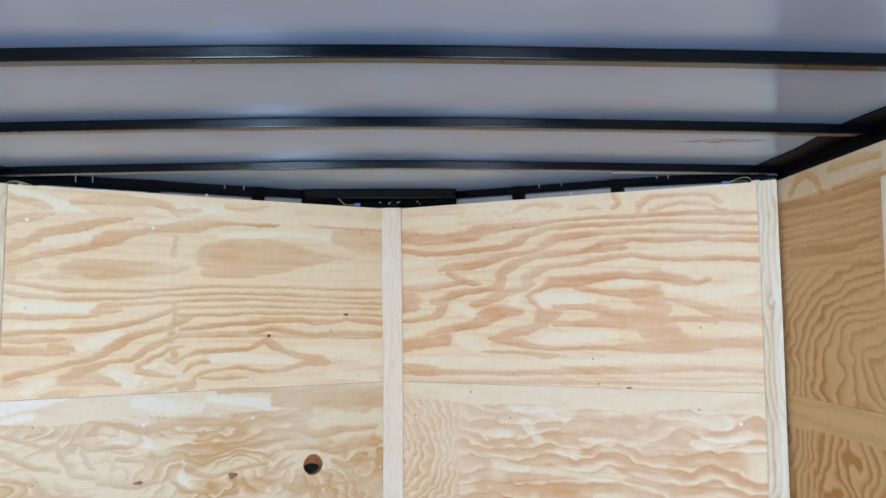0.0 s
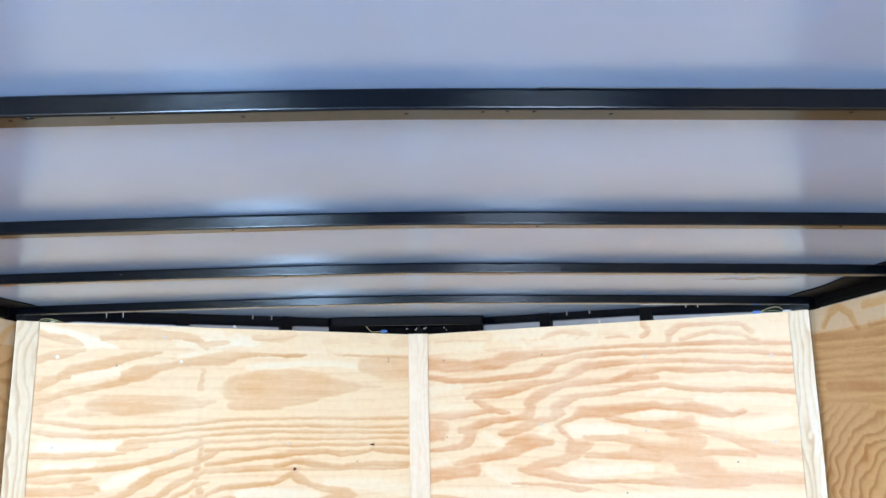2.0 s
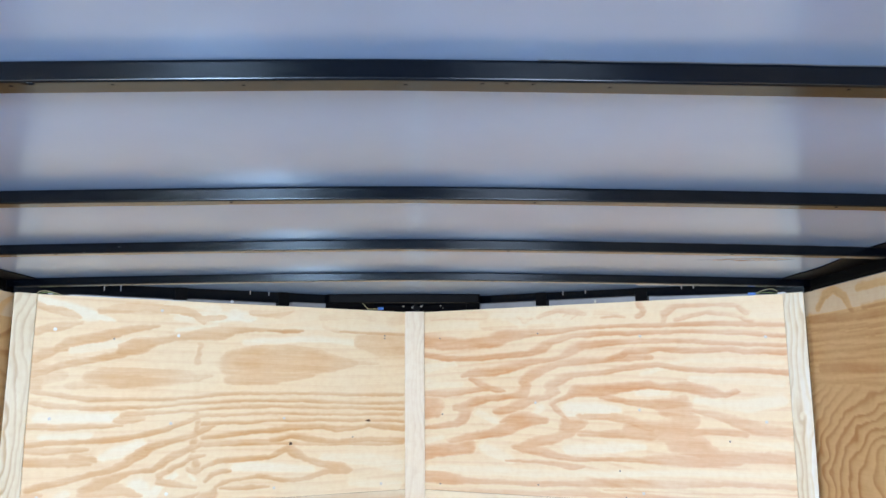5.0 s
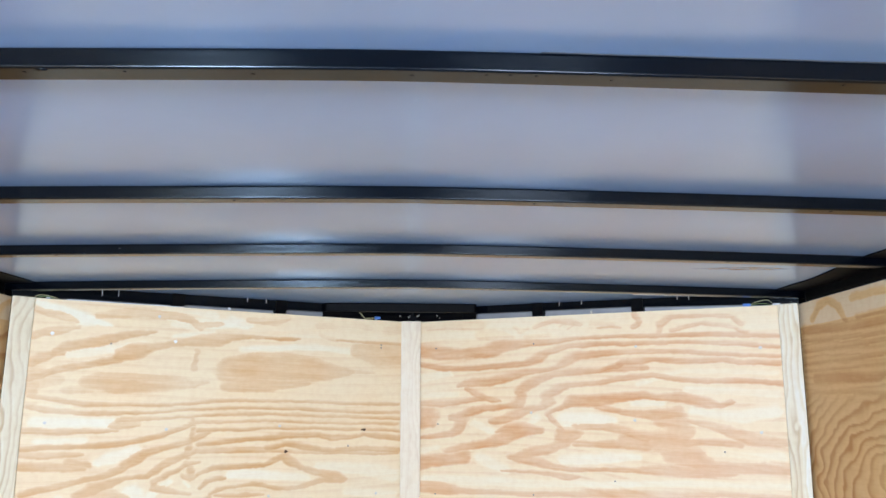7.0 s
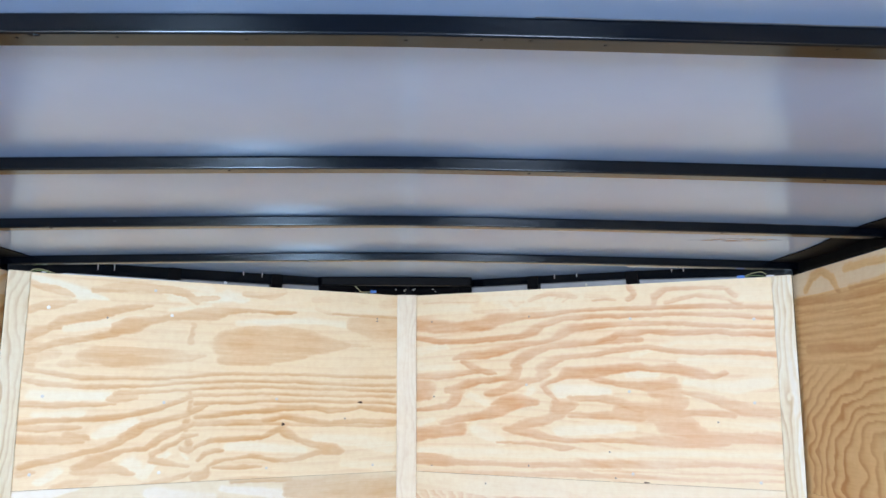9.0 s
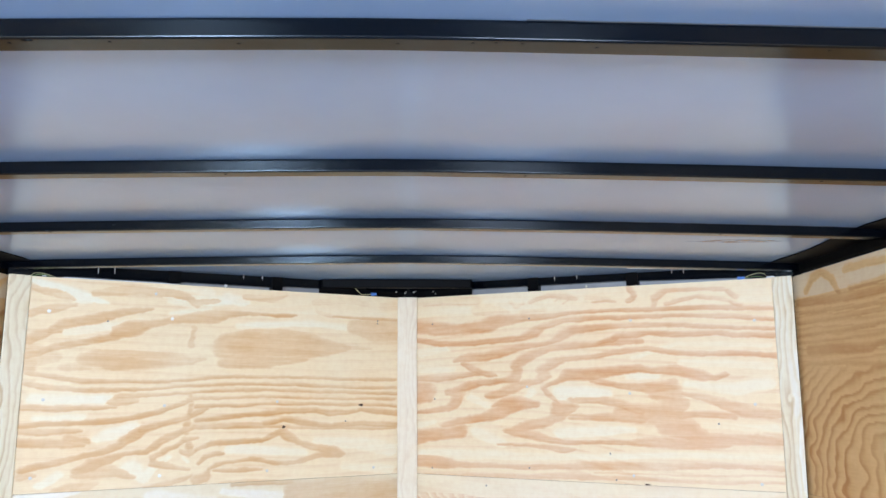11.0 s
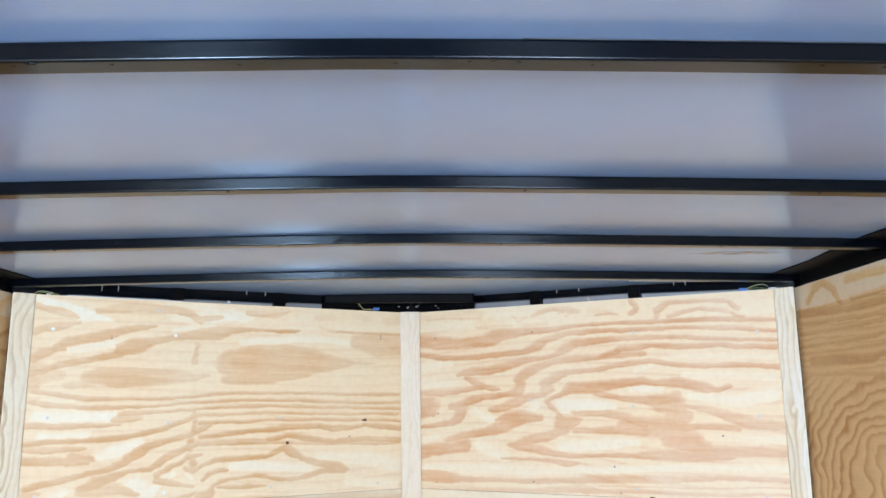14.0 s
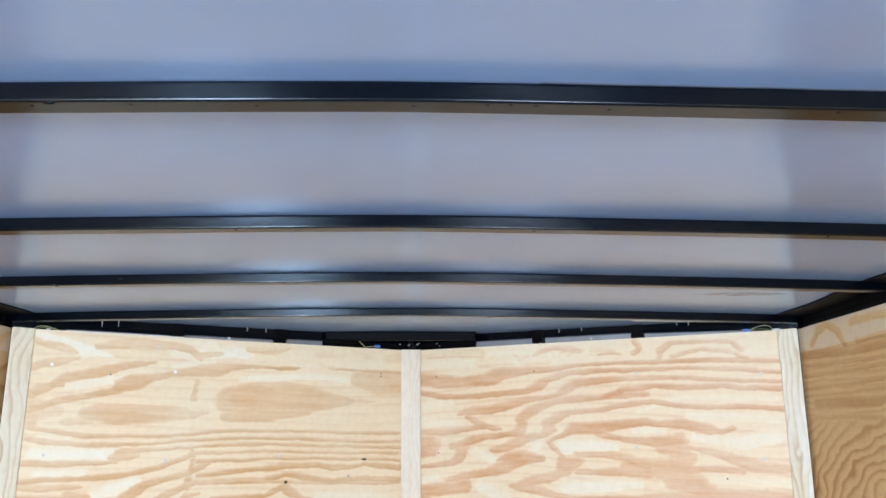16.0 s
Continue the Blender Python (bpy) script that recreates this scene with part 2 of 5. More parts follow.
def wander(x, y, k=0):
    """Smooth noise from -1 to 1."""
    x, y = x + 17.3 * k, y + 9.1 * k
    i, j = np.floor(x).astype(int), np.floor(y).astype(int)
    fx, fy = x - i, y - j
    fx, fy = fx * fx * (3 - 2 * fx), fy * fy * (3 - 2 * fy)
    g = lambda p, q: LATTICE[p % 64, q % 64]
    top = g(i, j) * (1 - fx) + g(i + 1, j) * fx
    low = g(i, j + 1) * (1 - fx) + g(i + 1, j + 1) * fx
    return 2 * (top * (1 - fy) + low * fy) - 1


def soft(x):
    x = np.clip(x, 0, 1)
    return x * x * (3 - 2 * x)


STROKES = []


def stroke(depth, *places):
    """One growth band: how dark it is, and places (along, height, half its width)."""
    STROKES.append((depth, places))


def bands(u, v, period, sway, k):
    """Growth bands that wander along the sheet."""
    f = (v + sway * wander(u * 1.1, v * 2.2, k) + 0.25 * sway * wander(u * 3.7, v * 9, k + 1)) / period
    f = f + 0.4 * wander(u * 2.0, v * 5.0, k + 2)
    s = f - np.floor(f)
    late = soft((s - 0.45) / 0.35) * (1 - soft((s - 0.86) / 0.10))
    return late * (0.55 + 0.4 * wander(u * 1.7, v * 6.0, k + 3))


def drawn(u, v, sway=0.004, k=0):
    """The bands given by stroke(): a slow rise to the late wood, a sharper end, and ragged edges."""
    ru = u + 0.010 * wander(u * 13, v * 24, k + 4) + 0.005 * wander(u * 40, v * 70, k + 8)
    rv = v + sway * wander(u * 9, v * 22, k + 5) + 0.0016 * wander(u * 30, v * 60, k + 6) + 0.0013 * wander(u * 85, v * 90, k + 7)
    body = 0.86 + 0.20 * wander(u * 11, v * 70, k + 9) + 0.10 * wander(u * 45, v * 260, k + 10)
    out = np.zeros_like(u)
    for depth, places in STROKES:
        us = [p[0] for p in places]
        vs = [p[1] for p in places]
        keep = (ru > min(us) - 0.06) & (ru < max(us) + 0.06) & (rv > min(vs) - 0.09) & (rv < max(vs) + 0.09)
        a, b2 = ru[keep], rv[keep]
        best, line = np.full_like(a, -9.0), np.zeros_like(a)
        for (u0, v0, h0), (u1, v1, h1) in zip(places, places[1:]):
            du, dv = u1 - u0, v1 - v0
            t = np.clip(((a - u0) * du + (b2 - v0) * dv) / (du * du + dv * dv + 1e-9), 0, 1)
            h = h0 + (h1 - h0) * t
            above = b2 - v0 - t * dv
            d = np.hypot((a - u0 - t * du) * 0.8, above)
            wide = np.where(above > 0, 0.0036 + 0.42 * h, 0.0030 + 0.14 * h)
            near = (h - d) / wide
            best = np.maximum(best, near)
            q = np.clip(1 - np.abs((above + 0.62 * h) / (0.30 * h + 0.0016)), 0, 1) * (near > -0.6)
            line = np.maximum(line, q * min(1.0, 0.010 / max(h0, h1, 0.004)))
        tone = depth * soft(best * 0.55 + 0.45)
        if depth > 0.3:
            tone = tone * (0.80 + 0.30 * line)
        if depth > 0:
            out[keep] = np.maximum(out[keep], tone * body[keep])
        else:
            out[keep] = np.where(out[keep] > 0.15, out[keep], np.minimum(out[keep], tone))
    STROKES.clear()
    return out


def rings_of(h, step):
    """Growth rings along the contours of h: a slow rise to a sharp dark end."""
    q = h / step - np.floor(h / step)
    return (0.25 * soft(q / 0.5) + 0.75 * soft((q - 0.42) / 0.40)) * (1 - soft((q - 0.86) / 0.12))


def fills_of(h, step):
    """Broad brown rings with thin pale gaps."""
    q = h / step - np.floor(h / step)
    return soft(q / 0.45) * (0.70 + 0.30 * soft((q - 0.55) / 0.2)) * (1 - soft((q - 0.80) / 0.16))


def sheet(name, parent, pose_m, x0, x1, z0, z1, cell, grain, hole=None, label="", mats=None):
    """A plywood sheet set on its wall: inner face at y 0, its figure stored point by point."""
    nx, nz = max(2, int((x1 - x0) / cell)), max(2, int((z1 - z0) / cell))
    X, Z = np.meshgrid(np.linspace(x0, x1, nx + 1), np.linspace(z0, z1, nz + 1))
    X, Z = X.ravel(), Z.ravel()
    value = grain(X, Z)
    idx = np.arange((nx + 1) * (nz + 1)).reshape(nz + 1, nx + 1)
    quads = np.stack([idx[:-1, :-1], idx[:-1, 1:], idx[1:, 1:], idx[1:, :-1]], -1).reshape(-1, 4)
    if hole:
        hx, hz, hr = hole
        r = np.hypot(X - hx, Z - hz)
        near = np.abs(r - hr) < 0.75 * cell
        X = np.where(near, hx + (X - hx) * hr / r, X)
        Z = np.where(near, hz + (Z - hz) * hr / r, Z)
        mid = np.hypot(X[quads].mean(1) - hx, Z[quads].mean(1) - hz)
        quads = quads[mid > hr * 0.97]
    verts = [(x, 0.0, z) for x, z in zip(X, Z)]
    faces = [tuple(q) for q in quads.tolist()]
    n = len(verts)
    e = 0.0
    verts += [(x0, e, z0), (x1, e, z0), (x1, e, z1), (x0, e, z1), (x0, PLY, z0), (x1, PLY, z0), (x1, PLY, z1), (x0, PLY, z1)]
    faces += [(n, n + 4, n + 5, n + 1), (n + 1, n + 5, n + 6, n + 2), (n + 2, n + 6, n + 7, n + 3), (n + 3, n + 7, n + 4, n)]
    rims = 4
    if hole:
        k, base = 40, len(verts)
        for yy in (0.0, PLY):
            verts += [(hx + hr * math.cos(i * math.tau / k), yy, hz + hr * math.sin(i * math.tau / k)) for i in range(k)]
        faces += [(base + i, base + (i + 1) % k, base + k + (i + 1) % k, base + k + i) for i in range(k)]
        rims += k
    else:
        faces.append((n + 4, n + 7, n + 6, n + 5))
        rims += 1
    me = bpy.data.meshes.new(name)
    me.from_pydata(verts, [], faces)
    att = me.attributes.new("grain", "FLOAT", "POINT")
    att.data.foreach_set("value", np.concatenate([value, np.full(len(verts) - n, 0.5)]).astype(np.float32))
    which = np.zeros(len(faces), np.int32)
    which[-rims:] = 1
    me.polygons.foreach_set("material_index", which)
    for k in mats or (ply, ply_edge):
        me.materials.append(k)
    me.update()
    ob = new(name, me)
    ob.matrix_world = pose_m
    return tagged(under(ob, parent), label)


def figure_left(x, z):
    stroke(.45, (0.072, 1.845, 0.0070), (0.112, 1.834, 0.0141), (0.161, 1.824, 0.0142), (0.187, 1.813, 0.0071))
    stroke(.4, (0.259, 1.839, 0.0145), (0.327, 1.847, 0.0202), (0.397, 1.852, 0.0168), (0.487, 1.850, 0.0151), (0.543, 1.838, 0.0134), (0.573, 1.811, 0.0096))
    stroke(.35, (0.572, 1.820, 0.0115), (0.638, 1.828, 0.0097))
    stroke(.35, (0.736, 1.849, 0.0119), (0.837, 1.845, 0.0161), (0.878, 1.868, 0.0122))
    stroke(.35, (0.996, 1.844, 0.0144), (1.141, 1.856, 0.0169), (1.210, 1.845, 0.0107))
    stroke(.35, (1.281, 1.838, 0.0173), (1.341, 1.852, 0.0218))
    stroke(.6, (0.074, 1.761, 0.0122), (0.109, 1.775, 0.0140), (0.156, 1.783, 0.0141), (0.196, 1.792, 0.0071))
    stroke(.75, (0.077, 1.680, 0.0155), (0.100, 1.693, 0.0156), (0.138, 1.708, 0.0105), (0.162, 1.709, 0.0088))
    stroke(.75, (0.137, 1.715, 0.0122), (0.168, 1.731, 0.0159), (0.233, 1.746, 0.0161), (0.315, 1.766, 0.0145), (0.375, 1.782, 0.0111), (0.436, 1.794, 0.0056))
    stroke(.75, (0.073, 1.633, 0.0137), (0.111, 1.643, 0.0121), (0.157, 1.660, 0.0105), (0.221, 1.672, 0.0106), (0.287, 1.689, 0.0125), (0.337, 1.698, 0.0109))
    stroke(.75, (0.312, 1.693, 0.0108), (0.344, 1.716, 0.0218), (0.387, 1.727, 0.0275), (0.404, 1.733, 0.0202), (0.474, 1.753, 0.0112), (0.529, 1.761, 0.0151), (0.575, 1.767, 0.0210), (0.641, 1.774, 0.0231), (0.679, 1.783, 0.0136), (0.758, 1.791, 0.0079), (0.819, 1.792, 0.0060))
    stroke(.55, (0.083, 1.603, 0.0273), (0.098, 1.612, 0.0171))
    stroke(.3, (0.071, 1.663, 0.0171), (0.160, 1.630, 0.0208), (0.083, 1.611, 0.0239))
    stroke(1.1, (0.798, 1.791, 0.0040), (0.860, 1.788, 0.0080), (0.912, 1.788, 0.0081), (0.927, 1.789, 0.0041))
    stroke(.95, (1.075, 1.794, 0.0042), (1.142, 1.791, 0.0063), (1.223, 1.790, 0.0064), (1.335, 1.791, 0.0065))
    stroke(.6, (1.166, 1.758, 0.0294), (1.236, 1.750, 0.0424), (1.335, 1.754, 0.0431))
    stroke(.35, (1.008, 1.813, 0.0082), (1.075, 1.794, 0.0083))
    stroke(.62, (0.241, 1.620, 0.0211), (0.274, 1.624, 0.0284), (0.325, 1.620, 0.0322), (0.411, 1.623, 0.0309), (0.500, 1.629, 0.0277), (0.564, 1.623, 0.0150), (0.610, 1.631, 0.0076))
    stroke(.3, (0.186, 1.596, 0.0139), (0.242, 1.606, 0.0176))
    stroke(.62, (0.665, 1.690, 0.0154), (0.684, 1.690, 0.0269), (0.762, 1.697, 0.0390), (0.885, 1.693, 0.0478), (0.969, 1.683, 0.0444), (1.056, 1.677, 0.0286), (1.134, 1.679, 0.0124))
    stroke(.62, (0.677, 1.623, 0.0191), (0.746, 1.622, 0.0232), (0.846, 1.632, 0.0275), (0.949, 1.642, 0.0200))
    stroke(.62, (0.676, 1.661, 0.0306), (0.764, 1.664, 0.0350), (0.885, 1.673, 0.0318), (1.012, 1.676, 0.0244))
    stroke(.35, (1.100, 1.679, 0.0124), (1.191, 1.681, 0.0084), (1.225, 1.682, 0.0042))
    stroke(.8, (0.077, 1.579, 0.0068), (0.149, 1.566, 0.0086), (0.230, 1.556, 0.0087), (0.329, 1.554, 0.0062), (0.433, 1.554, 0.0054), (0.540, 1.559, 0.0056), (0.651, 1.569, 0.0066), (0.768, 1.572, 0.0058), (0.931, 1.570, 0.0059), (1.103, 1.568, 0.0061), (1.328, 1.566, 0.0063))
    stroke(.8, (0.073, 1.545, 0.0068), (0.135, 1.533, 0.0086), (0.231, 1.530, 0.0078), (0.331, 1.527, 0.0080), (0.399, 1.529, 0.0054), (0.505, 1.537, 0.0048), (0.652, 1.545, 0.0057), (0.809, 1.546, 0.0058), (0.974, 1.543, 0.0060), (1.148, 1.537, 0.0061), (1.329, 1.534, 0.0067))
    stroke(.8, (0.341, 1.504, 0.0089), (0.401, 1.509, 0.0072), (0.506, 1.515, 0.0048), (0.653, 1.524, 0.0056), (0.809, 1.526, 0.0058), (0.974, 1.525, 0.0060), (1.149, 1.519, 0.0061), (1.329, 1.511, 0.0063))
    stroke(.6, (0.333, 1.491, 0.0124), (0.376, 1.493, 0.0143), (0.410, 1.495, 0.0072))
    stroke(.75, (0.562, 1.496, 0.0055), (0.655, 1.501, 0.0056), (0.810, 1.505, 0.0050), (1.018, 1.499, 0.0052), (1.329, 1.492, 0.0055))
    stroke(.75, (0.591, 1.472, 0.0074), (0.656, 1.477, 0.0075), (0.733, 1.475, 0.0066), (0.831, 1.482, 0.0058), (0.976, 1.479, 0.0059), (1.150, 1.474, 0.0061), (1.330, 1.469, 0.0054))
    stroke(.8, (0.075, 1.476, 0.0101), (0.140, 1.470, 0.0102), (0.204, 1.470, 0.0103), (0.285, 1.471, 0.0070), (0.343, 1.477, 0.0053))
    stroke(.8, (0.075, 1.420, 0.0083), (0.144, 1.424, 0.0085), (0.239, 1.424, 0.0069), (0.321, 1.430, 0.0105), (0.405, 1.441, 0.0089), (0.474, 1.455, 0.0108), (0.526, 1.478, 0.0091), (0.571, 1.492, 0.0074))
    stroke(.55, (0.076, 1.405, 0.0117), (0.130, 1.399, 0.0118), (0.209, 1.401, 0.0085), (0.249, 1.402, 0.0052))
    stroke(.65, (0.071, 1.371, 0.0132), (0.117, 1.366, 0.0150), (0.195, 1.362, 0.0136), (0.244, 1.359, 0.0068))
    stroke(.5, (0.202, 1.381, 0.0119), (0.259, 1.371, 0.0103))
    stroke(.8, (0.078, 1.288, 0.0099), (0.123, 1.298, 0.0100), (0.184, 1.307, 0.0101), (0.246, 1.322, 0.0085), (0.310, 1.336, 0.0104), (0.359, 1.354, 0.0122), (0.400, 1.385, 0.0159), (0.425, 1.402, 0.0125), (0.494, 1.418, 0.0090), (0.565, 1.435, 0.0092), (0.592, 1.450, 0.0111), (0.628, 1.466, 0.0074))
    stroke(.5, (0.079, 1.272, 0.0164), (0.117, 1.270, 0.0066))
    stroke(.8, (0.233, 1.278, 0.0101), (0.280, 1.296, 0.0188), (0.329, 1.312, 0.0156), (0.378, 1.327, 0.0070), (0.438, 1.330, 0.0088), (0.471, 1.351, 0.0125), (0.514, 1.376, 0.0126), (0.567, 1.395, 0.0091), (0.594, 1.407, 0.0092), (0.659, 1.403, 0.0074), (0.755, 1.404, 0.0076), (0.855, 1.403, 0.0058), (0.937, 1.397, 0.0058))
    stroke(.6, (0.234, 1.270, 0.0135), (0.298, 1.275, 0.0222), (0.348, 1.276, 0.0190), (0.391, 1.257, 0.0087), (0.408, 1.255, 0.0035))
    stroke(.55, (0.183, 1.217, 0.0150), (0.221, 1.228, 0.0168), (0.269, 1.232, 0.0152), (0.292, 1.241, 0.0068))
    stroke(.75, (0.444, 1.220, 0.0087), (0.505, 1.229, 0.0088), (0.567, 1.240, 0.0072), (0.584, 1.248, 0.0054))
    stroke(.8, (0.457, 1.294, 0.0106), (0.456, 1.312, 0.0089), (0.490, 1.329, 0.0071), (0.534, 1.345, 0.0072), (0.569, 1.368, 0.0091), (0.605, 1.374, 0.0055))
    stroke(.8, (0.457, 1.293, 0.0106), (0.502, 1.284, 0.0107), (0.547, 1.275, 0.0072), (0.574, 1.270, 0.0054))
    stroke(.75, (0.553, 1.327, 0.0090), (0.580, 1.317, 0.0073), (0.607, 1.334, 0.0073), (0.643, 1.351, 0.0092), (0.738, 1.354, 0.0094), (0.816, 1.356, 0.0076), (0.866, 1.374, 0.0096), (0.896, 1.386, 0.0135))
    stroke(.8, (0.896, 1.382, 0.0174), (0.928, 1.359, 0.0155), (0.959, 1.344, 0.0097), (1.023, 1.325, 0.0118), (1.088, 1.309, 0.0198), (1.121, 1.302, 0.0099))
    stroke(.8, (1.110, 1.302, 0.0159), (1.045, 1.302, 0.0137), (1.003, 1.290, 0.0097), (0.941, 1.277, 0.0077), (0.859, 1.282, 0.0076), (0.780, 1.295, 0.0075), (0.722, 1.291, 0.0056), (0.665, 1.283, 0.0073), (0.640, 1.269, 0.0055))
    stroke(.75, (0.657, 1.263, 0.0055), (0.704, 1.261, 0.0074), (0.781, 1.259, 0.0075), (0.820, 1.259, 0.0038))
    stroke(.75, (0.603, 1.234, 0.0180), (0.627, 1.239, 0.0145), (0.640, 1.260, 0.0073))
    stroke(.75, (0.609, 1.288, 0.0055), (0.636, 1.309, 0.0091), (0.673, 1.317, 0.0074), (0.692, 1.318, 0.0056))
    stroke(.7, (0.568, 1.371, 0.0073), (0.581, 1.344, 0.0091), (0.576, 1.326, 0.0109), (0.589, 1.320, 0.0073))
    stroke(.65, (0.573, 1.518, 0.0056), (0.572, 1.481, 0.0074), (0.577, 1.454, 0.0074), (0.571, 1.417, 0.0092), (0.571, 1.390, 0.0091))
    stroke(.6, (0.571, 1.734, 0.0076), (0.576, 1.706, 0.0057), (0.576, 1.677, 0.0113))
    stroke(.8, (0.602, 1.429, 0.0074), (0.658, 1.434, 0.0093), (0.734, 1.441, 0.0076), (0.813, 1.445, 0.0096), (0.893, 1.456, 0.0117), (0.998, 1.455, 0.0099), (1.063, 1.445, 0.0120), (1.151, 1.448, 0.0081), (1.195, 1.455, 0.0061), (1.241, 1.451, 0.0103), (1.330, 1.442, 0.0104))
    stroke(.8, (0.834, 1.413, 0.0096), (0.894, 1.425, 0.0078), (0.936, 1.421, 0.0117), (0.978, 1.410, 0.0118), (1.064, 1.401, 0.0080), (1.152, 1.403, 0.0101), (1.196, 1.406, 0.0102), (1.331, 1.398, 0.0125))
    stroke(.65, (0.937, 1.397, 0.0058), (1.108, 1.392, 0.0060), (1.220, 1.390, 0.0102), (1.331, 1.390, 0.0083))
    stroke(.5, (0.622, 1.411, 0.0055), (0.735, 1.414, 0.0057), (0.834, 1.413, 0.0058))
    stroke(.6, (0.687, 1.221, 0.0055), (0.763, 1.223, 0.0074), (0.882, 1.219, 0.0057))
    stroke(-.5, (0.078, 1.864, 0.0070), (0.144, 1.841, 0.0124), (0.203, 1.814, 0.0161), (0.253, 1.806, 0.0072))
    stroke(-.35, (0.432, 1.860, 0.0075), (0.486, 1.873, 0.0114), (0.618, 1.858, 0.0155))
    stroke(-.4, (0.620, 1.804, 0.0077), (0.491, 1.782, 0.0075))
    stroke(-.4, (0.186, 1.710, 0.0159), (0.284, 1.728, 0.0162), (0.403, 1.752, 0.0092))
    stroke(-.45, (0.107, 1.501, 0.0203), (0.201, 1.501, 0.0207), (0.316, 1.500, 0.0176))
    stroke(-.4, (0.111, 1.442, 0.0101), (0.254, 1.445, 0.0104))
    stroke(-.45, (0.291, 1.378, 0.0156), (0.340, 1.391, 0.0210), (0.406, 1.420, 0.0107))
    stroke(-.45, (0.397, 1.288, 0.0244), (0.434, 1.252, 0.0175), (0.500, 1.311, 0.0107))
    stroke(-.45, (0.186, 1.272, 0.0151), (0.142, 1.241, 0.0132))
    stroke(-.4, (0.710, 1.331, 0.0167), (0.838, 1.323, 0.0190), (0.981, 1.312, 0.0136))
    stroke(-.4, (0.677, 1.842, 0.0196), (0.736, 1.829, 0.0158))
    stroke(-.35, (0.488, 1.825, 0.0113), (0.640, 1.789, 0.0077))
    stroke(-.4, (0.720, 1.746, 0.0117), (0.841, 1.755, 0.0120), (1.010, 1.766, 0.0144), (1.121, 1.756, 0.0146))
    stroke(-.35, (1.022, 1.350, 0.0138), (1.198, 1.335, 0.0242), (1.313, 1.312, 0.0287))
    stroke(-.4, (0.573, 1.295, 0.0072), (0.557, 1.308, 0.0072))
    stroke(-.35, (1.133, 1.258, 0.0158), (1.314, 1.240, 0.0163))
    stroke(-.35, (0.103, 1.552, 0.0051), (0.198, 1.546, 0.0052))
    stroke(-.6, (0.080, 1.864, 0.010), (0.130, 1.850, 0.016), (0.190, 1.833, 0.018), (0.250, 1.818, 0.014), (0.300, 1.806, 0.006))
    stroke(-.5, (0.470, 1.838, 0.006), (0.530, 1.832, 0.014), (0.610, 1.828, 0.020), (0.700, 1.835, 0.016))
    g = (1.0 + 0.12 * soft((1.50 - z) / 0.05)) * drawn(x, z, 0.0025, 1) - 0.14 * soft((z - 1.794 - 0.003 * wander(x * 5, z * 0, 9)) / 0.004) * soft((x - 0.55) / 0.2) * (0.9 + 0.6 * wander(x * 6, z * 20, 8))
    return np.clip(g + 0.30 * bands(x, z, 0.034, 0.06, 3) * (1 - np.abs(g)) + 0.10 * wander(x * 3.1, z * 14, 71) + 0.03, -0.6, 1)


